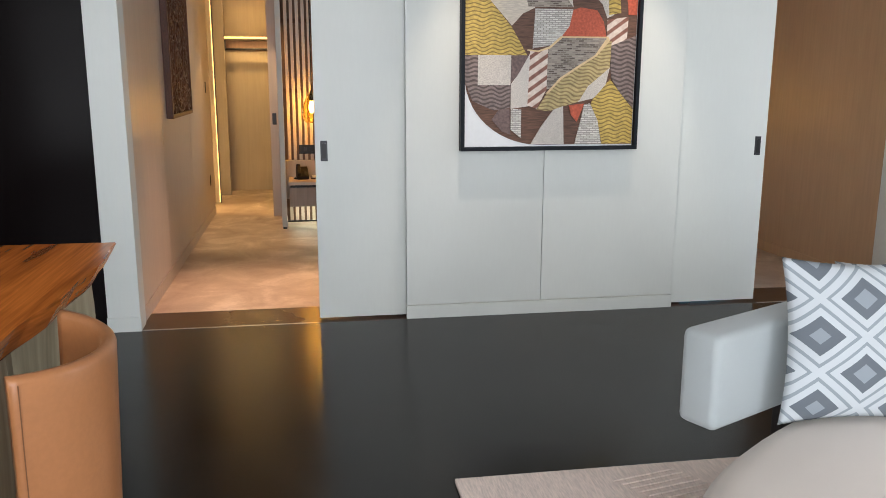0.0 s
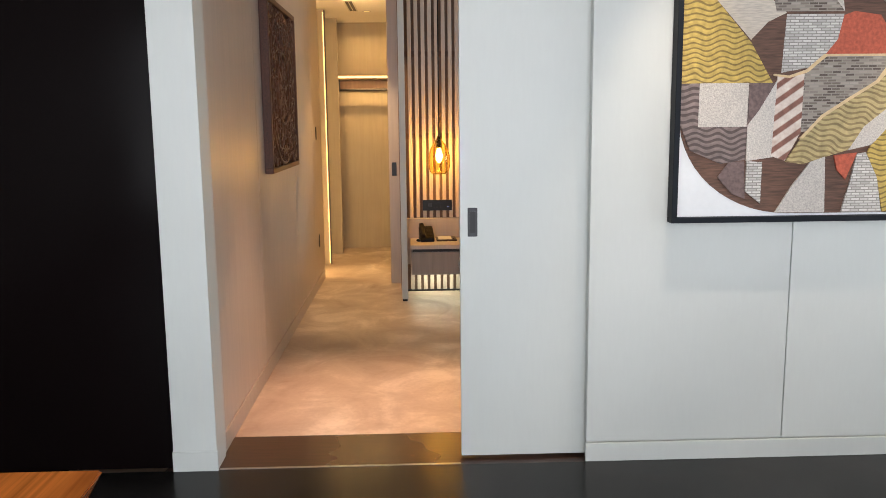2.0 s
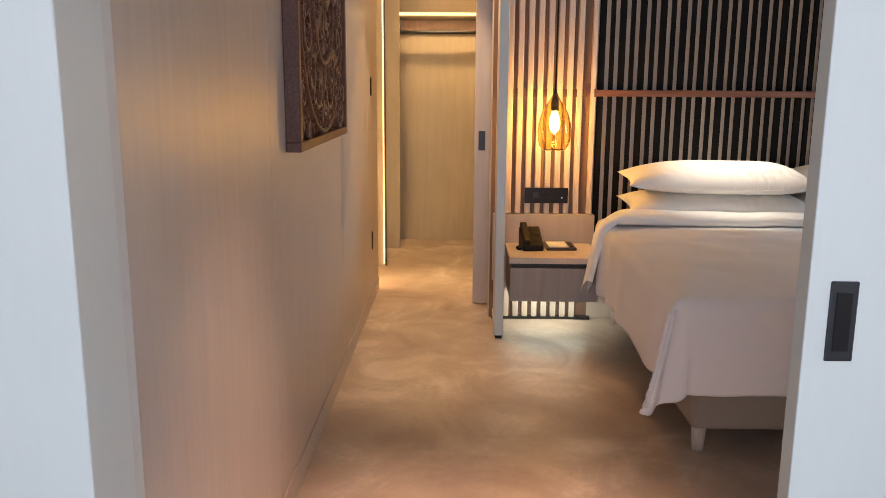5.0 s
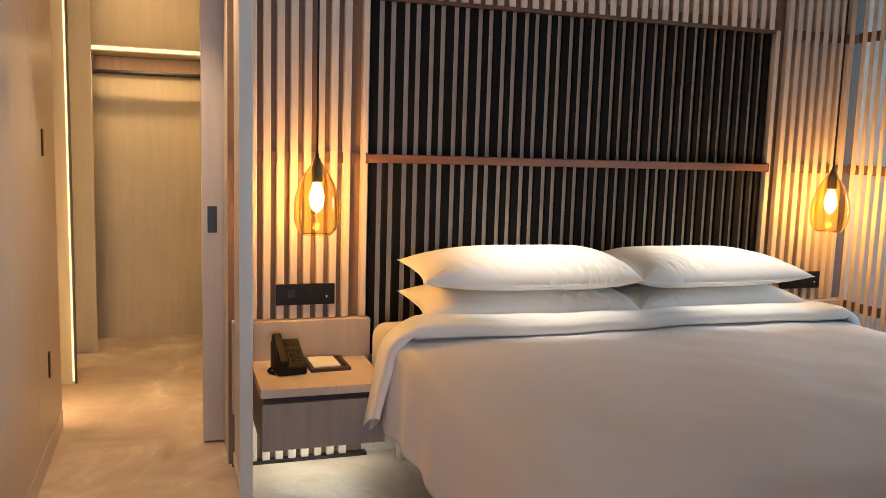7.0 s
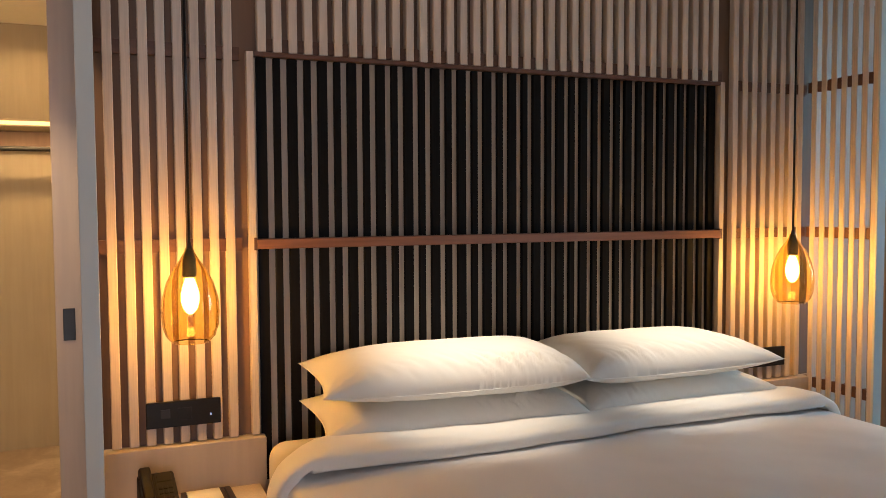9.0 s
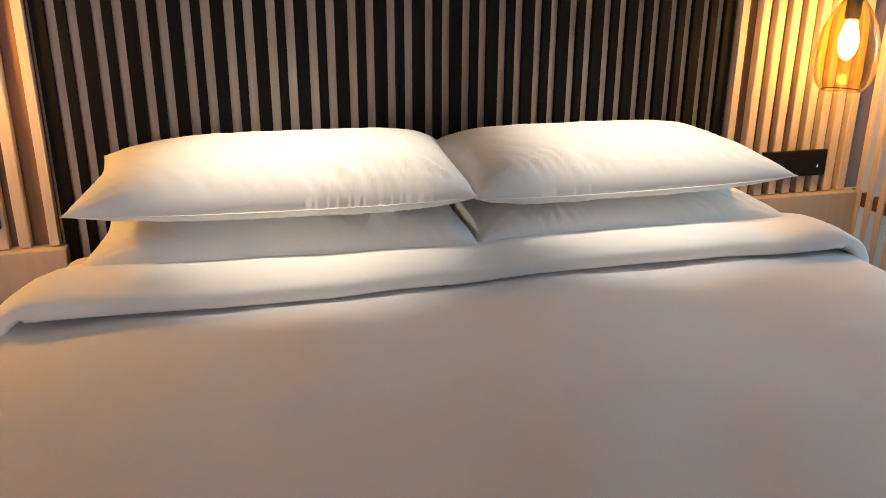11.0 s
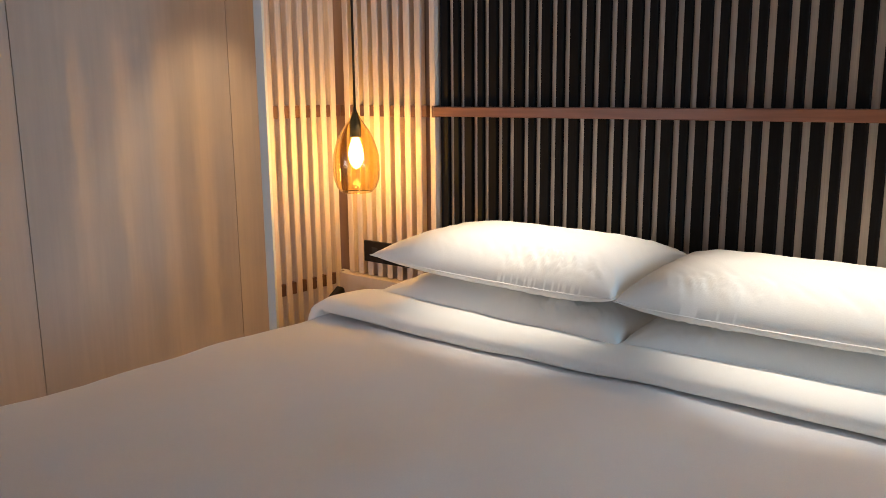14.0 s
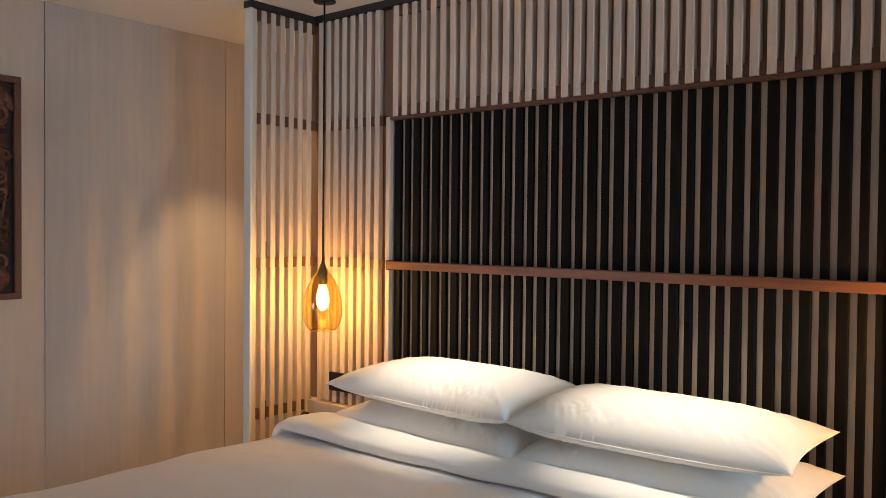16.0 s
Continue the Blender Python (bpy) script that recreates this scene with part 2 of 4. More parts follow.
def figured_wood(name, dark, light, rough):
    """Polished slab with long wavy figure lines along y."""
    m = bpy.data.materials.new(name)
    m.use_nodes = True
    nt = m.node_tree
    node = lambda kind: nt.nodes.new("ShaderNode" + kind)
    bsdf = nt.nodes["Principled BSDF"]
    bsdf.inputs["Roughness"].default_value = rough
    coord, mapping = node("TexCoord"), node("Mapping")
    mapping.inputs["Scale"].default_value = (1.0, 0.10, 1.0)
    nt.links.new(coord.outputs["Object"], mapping.inputs[0])
    bands = node("TexNoise")
    for slot, value in (("Scale", 9.0), ("Detail", 3.0), ("Roughness", 0.55), ("Distortion", 0.7)):
        bands.inputs[slot].default_value = value
    nt.links.new(mapping.outputs[0], bands.inputs["Vector"])
    ramp = node("ValToRGB")
    els = ramp.color_ramp.elements
    els[0].position, els[0].color = 0.39, (*dark, 1)
    els[1].position, els[1].color = 0.60, (*light, 1)
    e = els.new(0.45)
    e.color = (*[0.45 * a + 0.55 * b for a, b in zip(dark, light)], 1)
    nt.links.new(bands.outputs["Fac"], ramp.inputs[0])
    streak, fine = node("Mapping"), node("TexNoise")
    streak.inputs["Scale"].default_value = (60, 1.5, 60)
    fine.inputs["Scale"].default_value, fine.inputs["Detail"].default_value = 2.0, 4.0
    nt.links.new(coord.outputs["Object"], streak.inputs[0])
    nt.links.new(streak.outputs[0], fine.inputs["Vector"])
    shade = node("MapRange")
    shade.inputs["To Min"].default_value, shade.inputs["To Max"].default_value = 0.42, 1.4
    nt.links.new(fine.outputs["Fac"], shade.inputs["Value"])
    mix = node("Mix")
    mix.data_type, mix.blend_type = "RGBA", "MULTIPLY"
    mix.inputs["Factor"].default_value = 1.0
    nt.links.new(ramp.outputs[0], mix.inputs["A"])
    nt.links.new(shade.outputs[0], mix.inputs["B"])
    nt.links.new(mix.outputs["Result"], bsdf.inputs["Base Color"])
    return m


slab_wood = figured_wood("orange_slab", (0.13, 0.022, 0.006), (0.80, 0.23, 0.040), 0.20)
slab_edge = material("orange_slab_edge", (0.78, 0.25, 0.040), 0.26, grain=(2.6, 0.22, 0.6), var=0.4, patch=0.15, second=(0.30, 0.065, 0.012), coat=0.2)
pale_slab = material("pale_slab", (0.42, 0.36, 0.24), 0.55, grain=(4, 4, 0.5), var=0.3, patch=0.15, second=(0.24, 0.20, 0.12))
sofa_fabric = material("sofa_fabric", (0.40, 0.44, 0.44), 0.9, scale=80, var=0.08, patch=0.04, bump=0.12, sheen=0.3)
seat_fabric = material("seat_fabric", (0.73, 0.66, 0.59), 0.9, scale=80, var=0.06, patch=0.04, bump=0.1, sheen=0.2)
rug_wool = material("rug_wool", (0.87, 0.73, 0.65), 0.95, grain=(30, 4, 4), var=0.15, patch=0.1, bump=0.4)
carved_wood = material("carved_wood", (0.125, 0.046, 0.026), 0.48, spec=0.4, scale=20, var=0.3, patch=0.2, bump=0.15)
paper = material("paper", (0.78, 0.74, 0.66), 0.8, var=0.02)
note_leather = material("note_tray", (0.045, 0.022, 0.015), 0.4, var=0.15)
chrome = material("brushed_steel", (0.55, 0.54, 0.52), 0.3, metal=1.0, var=0.05)
art_frame = material("art_frame", (0.007, 0.010, 0.015), 0.55, var=0.1, spec=0.2)
canvas = material("white_canvas", (0.74, 0.76, 0.77), 0.8, var=0.02)
led_strip = glowing("led_strip", (1.0, 0.62, 0.22), 2.4)
filament = glowing("glowing_bulb", (1.0, 0.62, 0.22), 30.0)
amber_glass = glass("amber_glass", (0.93, 0.79, 0.40))
clear_glass = glass("window_glass", (0.96, 0.98, 0.98))
indicator = glowing("indicator", (0.35, 0.5, 1.0), 2.0)
# plaster coloured blue to carry the cool daylight of the bathroom
plaster_daylit = material("daylight_blue_plaster", (0.13, 0.33, 0.42), 0.5, var=0.08)
porcelain = material("porcelain", (0.8, 0.8, 0.8), 0.15, var=0.02)


# ---- building helpers ----
def mesh_ob(name, bm, mat, smooth=False):
    me = bpy.data.meshes.new(name)
    bmesh.ops.recalc_face_normals(bm, faces=bm.faces[:])
    bm.to_mesh(me)
    bm.free()
    me.materials.append(mat)
    if smooth:
        me.shade_smooth()
    return new(name, me)


def part(name, bm, mat, parent, label="", smooth=False):
    ob = mesh_ob(name, bm, mat, smooth)
    ob.parent = parent
    if label:
        tagged(ob, label)
    return ob


def thing(name, x, y, z, label, category, group="", kind=""):
    ob = new(name)
    ob.empty_display_size = 0.1
    ob.location = (x, y, z)
    return tagged(ob, label, category, group, kind)


def block(x0, x1, y0, y1, z0, z1, bevel=0.0, segments=2, bm=None):
    bm = bm or bmesh.new()
    made = bmesh.ops.create_cube(bm, size=1.0)["verts"]
    for v in made:
        v.co = ((x0 + x1) / 2 + v.co.x * (x1 - x0), (y0 + y1) / 2 + v.co.y * (y1 - y0), (z0 + z1) / 2 + v.co.z * (z1 - z0))
    if bevel:
        edges = list({e for v in made for e in v.link_edges})
        bmesh.ops.bevel(bm, geom=edges, offset=bevel, segments=segments, affect="EDGES", profile=0.5)
    return bm


def lathe(profile, steps=40, x=0, y=0, bm=None):
    """Turns a profile of (radius, height) about an upright axis."""
    bm = bm or bmesh.new()
    rings = [[bm.verts.new((x + r * math.cos(a), y + r * math.sin(a), h)) for a in (2 * math.pi * i / steps for i in range(steps))] for r, h in profile]
    for lower, upper in zip(rings, rings[1:]):
        for i in range(steps):
            bm.faces.new((lower[i], lower[(i + 1) % steps], upper[(i + 1) % steps], upper[i]))
    return bm


def capped(profile, steps=40, x=0, y=0):
    bm = lathe(profile, steps, x, y)
    bmesh.ops.holes_fill(bm, edges=bm.edges[:], sides=steps)
    return bm


def grid_surface(fn, nu, nv, bm=None):
    bm = bm or bmesh.new()
    rows = [[bm.verts.new(fn(i / nu, j / nv)) for j in range(nv + 1)] for i in range(nu + 1)]
    for i in range(nu):
        for j in range(nv):
            bm.faces.new((rows[i][j], rows[i + 1][j], rows[i + 1][j + 1], rows[i][j + 1]))
    return bm


def setting(name, bm, mat, label="", category=""):
    return tagged(mesh_ob(name, bm, mat), label, category, kind="structure")


# ---- large structure ----
HY = 8.337          # face of the headboard slats
CEIL = 2.492        # bedroom ceiling
TOP = 2.72          # living room ceiling
MID = 1.4515        # middle of the bed
LW, RW = -0.845, 3.93

setting("floor_living", block(-4.0, 5.6, -3.0, 4.795, -0.2, 0.0), black_floor, "black stained matt-gloss living room floor", "floor")
setting("floor_bedroom", block(-1.6, 6.3, 5.155, 11.0, -0.2, 0.0), cement, "mottled beige polished cement bedroom floor", "floor")
setting("threshold_left", block(-1.05, 0.80, 4.795, 5.155, -0.2, -0.001), dark_timber, "dark brown timber threshold strip", "threshold")
setting("threshold_mid", block(0.80, 2.30, 4.795, 5.155, -0.2, -0.003), dark_timber, "dark brown timber strip under the wall", "threshold")
setting("threshold_right", block(2.30, 4.2, 4.795, 5.155, -0.2, -0.001), dark_timber, "dark brown timber threshold strip", "threshold")
setting("floor_track_left", block(-0.826, 0.175, 4.802, 4.812, -0.01, 0.002), chrome, "thin metal floor track", "track")
setting("floor_track_right", block(2.99, 3.925, 4.802, 4.812, -0.01, 0.002), chrome, "thin metal floor track", "track")

# living room shell
setting("ceiling_living", block(-4.0, 5.6, -3.2, 4.79, TOP, TOP + 0.15), ceiling_paint, "white painted ceiling", "ceiling")
setting("wall_living_west", block(-4.2, -4.0, -3.2, 4.79, 0, TOP), white_paint, "plain white wall", "wall")
east_wall = block(5.6, 5.8, -3.2, 0.85, 0, TOP)
block(5.6, 5.8, 4.05, 4.79, 0, TOP, bm=east_wall)
block(5.6, 5.8, 0.85, 4.05, 0, 0.3, bm=east_wall)
block(5.6, 5.8, 0.85, 4.05, 2.6, TOP, bm=east_wall)
setting("wall_living_east", east_wall, white_paint, "white wall with a window opening", "wall")
pane = setting("window_2", block(5.69, 5.71, 0.85, 4.05, 0.3, 2.6), clear_glass, "clear side window pane", "window")
pane.visible_shadow = False
window_wall = block(-4.0, -3.7, -3.2, -3.0, 0, TOP)
block(4.8, 5.6, -3.2, -3.0, 0, TOP, bm=window_wall)
block(-3.7, 4.8, -3.2, -3.0, 0, 0.3, bm=window_wall)
block(-3.7, 4.8, -3.2, -3.0, 2.6, TOP, bm=window_wall)
setting("wall_living_south", window_wall, white_paint, "white wall with a wide window opening", "wall")
pane = setting("window_1", block(-3.7, 4.8, -3.11, -3.09, 0.3, 2.6), clear_glass, "wide clear window pane", "window")
pane.visible_shadow = False

# wall of black glass beside the doorway
setting("wall_black_glass", block(-4.0, -1.012, 4.83, 4.95, 0.0, TOP), black_glass, "glossy black glass wall panel", "wall")
jamb = block(-1.011, -0.832, 4.79, 4.935, 0, TOP, 0.003)
setting("doorway_jamb", jamb, white_panel, "pale grey painted doorway jamb", "door frame")
setting("jamb_baseboard", block(-1.014, -0.829, 4.786, 4.80, 0, 0.085, 0.002), white_panel, "low pale grey skirting on the jamb", "baseboard")
setting("door_channel", block(-1.011, -0.842, 4.945, 4.99, 0, CEIL), white_paint, "pale recessed channel of the sliding door", "door frame")
setting("lintel_left", block(-0.832, 0.70, 4.80, 4.99, 2.56, TOP), white_panel, "pale lintel over the doorway", "wall")
setting("lintel_right", block(2.386, RW, 4.80, 4.99, 2.56, TOP), white_panel, "pale lintel over the doorway", "wall")
setting("wall_living_north_east", block(RW, 5.6, 4.80, 4.99, 0, TOP), white_paint, "plain white wall", "wall")

# panelled wall between the two sliding doors
for n, (x0, x1) in enumerate(((0.700, 1.526), (1.530, 2.386))):
    setting(f"wall_panel_{n + 1}", block(x0, x1, 4.800, 4.845, 0.086, TOP, 0.002), white_panel, "pale grey fabric-textured wall panel", "wall")
setting("wall_panel_backing", block(0.705, 2.38, 4.812, 4.850, 0.0, TOP - 0.01), white_paint, "backing of the panelled wall", "wall")
setting("baseboard_living", block(0.697, 2.389, 4.793, 4.81, 0.0, 0.080, 0.002), white_panel, "pale grey skirting board", "baseboard")
setting("wall_bedroom_south", block(0.60, 2.50, 4.915, 5.0, 0, CEIL), veneer, "pale veneered bedroom wall", "wall")


def sliding_door(name, x0, x1, handle_x):
    leaf = thing(name, (x0 + x1) / 2, 4.877, 0, "pale grey sliding door leaf pushed half open", "door", "sliding doors", "structure")
    cx = (x0 + x1) / 2
    panel = part("leaf", block(x0 - cx, x1 - cx, -0.020, 0.020, 0.012, 2.555, 0.002), white_panel, leaf)
    pull = part("pull", block(handle_x - cx - 0.020, handle_x - cx + 0.020, -0.0225, -0.018, 0.952, 1.070, 0.002), gunmetal, panel, "dark recessed metal finger pull")
    part("pull_recess", block(handle_x - cx - 0.011, handle_x - cx + 0.011, -0.0245, -0.022, 0.968, 1.054), black_plastic, pull)
    return leaf


sliding_door("door_1", 0.180, 1.10, 0.231)
sliding_door("door_2", 2.06, 2.989, 2.934)

# bedroom shell
setting("ceiling_bedroom", block(-1.6, 6.3, 4.995, 11.0, CEIL, CEIL + 0.15), ceiling_paint, "white painted bedroom ceiling", "ceiling")
seams = (4.995, 6.02, 7.379, 8.367, 9.02)
for n, (y0, y1) in enumerate(zip(seams, seams[1:])):
    setting(f"wall_west_panel_{n + 1}", block(LW - 0.04, LW, y0 + 0.0015, y1 - 0.0015, 0.092, CEIL, 0.001), veneer, "pale veneered wall panel with upright grain", "wall")
setting("wall_west", block(-1.05, LW - 0.012, 4.995, 9.02, 0, CEIL), slat_back, "core behind the veneered wall panels", "wall")
setting("baseboard_west", block(LW - 0.03, LW + 0.004, 4.995, 9.018, 0, 0.086, 0.002), veneer, "low flush veneered skirting", "baseboard")
for z in (1.326, 0.398):
    pull = setting("cabinet_pull", block(LW - 0.004, LW + 0.006, 8.628, 8.668, z - 0.055, z + 0.055, 0.004), black_plastic, "small dark recessed cupboard pull", "door handle")

# closet at the end of the passage
setting("wall_closet_west", block(-1.6, -1.45, 9.02, 10.95, 0, CEIL), closet_veneer, "veneered closet side wall", "wall")
setting("closet_return", block(-1.45, -0.99, 9.02, 9.06, 0, CEIL), closet_veneer, "veneered closet return panel", "wall")
setting("closet_divider", block(-1.45, -0.862, 9.72, 9.76, 0, CEIL, 0.002), closet_veneer, "upright closet divider panel", "closet")
setting("closet_pier", block(-1.45, -0.800, 10.40, 10.44, 0, CEIL, 0.002), closet_veneer, "veneered closet end pier", "closet")
setting("wall_closet_north", block(-1.6, 0.2, 10.80, 10.95, 0, CEIL), closet_veneer, "veneered closet back wall", "wall")
setting("wall_closet_east", block(-0.13, 0.2, 8.905, 10.80, 0, CEIL), closet_veneer, "veneered closet side wall", "wall")
for name, x, y in (("led_line", -0.872, 9.085), ("led_line", -0.868, 9.712)):
    setting(name, block(x - 0.004, x + 0.004, y - 0.003, y + 0.003, 0.02, CEIL - 0.03), led_strip, "warm upright light line in the closet", "light strip")
shelf = thing("closet_shelf", -0.47, 10.62, 1.87, "veneered closet shelf with a warm light line", "shelf")
part("board", block(-0.345, 0.335, -0.17, 0.17, 0.0, 0.042, 0.002), closet_veneer, shelf)
part("light_line", block(-0.34, 0.33, -0.176, -0.1705, 0.010, 0.030), led_strip, shelf, "warm glowing light line")
# shade below the board, put in as a strip of the dark backing colour
part("upper_fascia", block(-0.345, 0.335, 0.10, 0.17, -0.10, -0.002), slat_back, shelf, "dark strip standing for the shade under the shelf")
rail = thing("clothes_rail", -0.47, 10.60, 1.76, "dark metal clothes rail under the closet shelf", "rail")
bar = capped([(0.014, -0.33), (0.014, 0.33)], 16)
bmesh.ops.rotate(bar, verts=bar.verts, matrix=Matrix.Rotation(radians(90), 3, "Y"))
part("rod", bar, gunmetal, rail, smooth=True)
for x in (-0.335, 0.325):
    part("bracket", block(x - 0.006, x + 0.006, -0.02, 0.02, -0.02, 0.11, 0.002), gunmetal, rail)

spot_fixture = thing("downlight", -0.45, 9.85, CEIL, "small round recessed downlight in the closet ceiling", "downlight")
part("trim_ring", lathe([(0.030, -0.001), (0.030, -0.006), (0.042, -0.006), (0.044, -0.001)], 32), white_paint, spot_fixture, smooth=True)
part("lens", capped([(0.029, -0.004), (0.029, -0.001)], 28), led_strip, spot_fixture, "glowing warm lens")

vent = thing("ceiling_vent", -0.58, 9.52, CEIL, "narrow dark slot vent in the closet ceiling", "vent")
part("frame", block(-0.045, -0.033, -0.33, 0.33, -0.005, 0.0), white_paint, vent)
part("frame", block(0.033, 0.045, -0.33, 0.33, -0.005, 0.0), white_paint, vent)
part("slot", block(-0.032, 0.032, -0.325, 0.325, -0.002, 0.0), dark_rail, vent, "dark recessed slot")
part("blade", block(-0.003, 0.003, -0.325, 0.325, -0.007, -0.0025), white_paint, vent)
setting("closet_gap", block(-0.861, -0.853, 9.721, 9.757, 0.0, CEIL - 0.004), dark_rail, "dark upright gap beside the closet divider", "closet")

# core behind the headboard, with a sliding leaf that shows at each end
setting("wall_headboard", block(-0.132, 3.035, HY + 0.055, 8.632, 0, CEIL), veneer, "veneered wall behind the headboard", "wall")
setting("wall_headboard_north", block(-0.13, 4.1, 8.69, 8.90, 0, CEIL), brown_veneer, "brown veneered wall behind the headboard", "wall")
leaf = thing("door_3", 0.2, 8.657, 0, "pale veneered closet sliding door, pushed open", "door", kind="structure")
panel = part("leaf", block(-0.424, 0.5, -0.02, 0.02, 0.01, CEIL - 0.005, 0.002), veneer, leaf)
part("pull", block(-0.400, -0.360, -0.024, -0.018, 0.955, 1.070, 0.002), gunmetal, panel, "dark recessed finger pull")

# east side with the bathroom doorway
setting("wall_east_south", block(RW, RW + 0.12, 4.995, 6.9, 0, CEIL), brown_veneer, "brown veneered bedroom wall", "wall")
setting("baseboard_east", block(RW - 0.008, RW, 4.995, 6.9, 0, 0.085, 0.002), brown_veneer, "low brown veneered skirting", "baseboard")
setting("wall_east_north", block(RW, RW + 0.12, 8.385, 8.71, 0, CEIL), brown_veneer, "brown veneered bedroom wall", "wall")
setting("door_jamb_east", block(RW + 0.02, RW + 0.12, 8.331, 8.380, 0, CEIL), brown_veneer, "brown door jamb of the bathroom", "door frame")
bath_door = thing("door_4", RW + 0.06, 8.27, 0, "brown veneered bathroom sliding door, pushed open", "door", kind="structure")
panel = part("leaf", block(-0.02, 0.02, -0.012, 0.055, 0.01, CEIL - 0.005, 0.002), brown_veneer, bath_door)
part("pull", block(-0.024, -0.018, 0.010, 0.042, 0.935, 1.055, 0.002), gunmetal, panel, "dark recessed finger pull")
setting("lintel_east", block(RW, RW + 0.12, 6.9, 8.256, 2.40, CEIL), brown_veneer, "veneered lintel over the bathroom doorway", "wall")
# bathroom walls: the blue of the daylight is in their base colour
setting("wall_bath_north", block(4.05, 6.3, 8.9, 9.0, 0, CEIL), plaster_daylit, "smooth plastered bathroom wall with blue daylight put into its colour", "wall")
setting("wall_bath_south", block(4.05, 6.3, 6.2, 6.3, 0, CEIL), plaster_daylit, "smooth plastered bathroom wall", "wall")
setting("wall_bath_east", block(6.2, 6.3, 6.3, 8.9, 0, CEIL), plaster_daylit, "smooth plastered bathroom wall", "wall")
setting("wall_close_east", block(4.05, 6.3, 4.995, 6.2, 0, CEIL), white_paint, "plain closing wall", "wall")
tub = thing("bathtub", 4.85, 8.5, 0, "white freestanding bathtub in the bathroom", "bathtub")
part("shell", block(-0.35, 0.38, -0.55, 0.3, 0.0, 0.5, 0.10, 4), porcelain, tub, smooth=True)
part("rim", block(-0.37, 0.40, -0.57, 0.32, 0.50, 0.53, 0.012), porcelain, tub)
screen_tv = thing("wall_screen", 4.9, 8.895, 1.05, "small dark screen on the bathroom wall", "screen")
part("panel", block(-0.3, 0.3, -0.03, 0.0, -0.2, 0.2, 0.006), black_plastic, screen_tv)

# ---- headboard ----
PITCH = 0.0547
WIDTH, DEPTH = 0.031, 0.032
BL, BR, ZB, ZS = 0.438, 2.465, 1.966, 1.299
headboard = thing("headboard", MID, HY, 0.0, "full-height headboard wall of pale upright slats with a black slatted middle", "headboard", kind="structure")


def local(x0, x1, y0, y1, z0, z1, bevel=0.0):
    return block(x0 - MID, x1 - MID, y0 - HY, y1 - HY, z0, z1, bevel, 1)


part("backing_left", local(-0.13, BL, HY + DEPTH, HY + 0.053, 0.0, 2.46), slat_back, headboard)
part("backing_right", local(BR, 3.035, HY + DEPTH, HY + 0.053, 0.0, 2.46), slat_back, headboard)
part("backing_upper", local(BL, BR, HY + DEPTH, HY + 0.053, ZB, 2.46), slat_back, headboard)
part("backing_middle", local(BL, BR, HY + 0.038, HY + 0.053, 0.0, ZB - 0.001), middle_back, headboard, "pale wood backing behind the black slats")
part("top_rail", local(-0.12, 3.03, HY - 0.012, HY + 0.053, 2.462, CEIL), dark_rail, headboard, "dark top rail")
part("lip", local(BL, BR, HY - 0.004, HY + DEPTH + 0.006, ZB - 0.014, ZB), spacer_wood, headboard, "dark brown lip under the upper slats")
part("bar", local(BL, BR, HY - 0.018, HY + 0.018, ZS - 0.018, ZS + 0.018, 0.003), bar_wood, headboard, "reddish brown wooden bar across the slats")
part("bar_end", local(BL - 0.010, BL, HY - 0.012, HY + DEPTH - 0.006, ZS - 0.022, ZS + 0.022), spacer_wood, headboard)
part("bar_end", local(BR, BR + 0.010, HY - 0.012, HY + DEPTH - 0.006, ZS - 0.022, ZS + 0.022), spacer_wood, headboard)
part("edge_post", local(BL - 0.026, BL - 0.002, HY - 0.002, HY + 0.037, 0.625, ZB), slat_wood, headboard)
part("edge_post", local(BR + 0.002, BR + 0.026, HY - 0.002, HY + 0.037, 0.625, ZB), slat_wood, headboard)
for x0, x1 in ((-0.118, 0.455), (2.448, 3.03)):
    part("lower_panel", local(x0, x1, HY - 0.030, HY + DEPTH, 0.235, 0.620, 0.002), veneer, headboard, "plain pale panel below the slats")
    part("plinth", local(x0, x1, HY - 0.006, HY + DEPTH, 0.0, 0.014), dark_rail, headboard)

long_slat = block(-WIDTH / 2, WIDTH / 2, 0, DEPTH, 0.622, 2.461, 0.003, 1)
short_slat = block(-WIDTH / 2, WIDTH / 2, -0.003, DEPTH, ZB, 2.461, 0.003, 1)
wide_slat = block(-0.0175, 0.0175, 0.018, 0.0375, 0.45, ZB - 0.015, 0.002, 1)
narrow_slat = block(-0.0125, 0.0125, 0.018, 0.0375, 0.45, ZB - 0.015, 0.002, 1)
low_slat = block(-WIDTH / 2, WIDTH / 2, 0, DEPTH, 0.0145, 0.234, 0.002, 1)
spacer = block(-(PITCH - WIDTH) / 2, (PITCH - WIDTH) / 2, 0.004, DEPTH, -0.022, 0.022, 0.0, 1)
mesh_of = {}


def repeat(name, key, source, mat, parent, x, y, z=0.0, turn=0.0):
    """One piece of many, on a shared mesh."""
    if key not in mesh_of:
        me = bpy.data.meshes.new(name)
        bmesh.ops.recalc_face_normals(source, faces=source.faces[:])
        source.to_mesh(me)
        me.materials.append(mat)
        mesh_of[key] = me
    ob = new(name, mesh_of[key])
    ob.parent = parent
    ob.matrix_basis = pose(x, y, z, 0, 0, turn)
    return ob


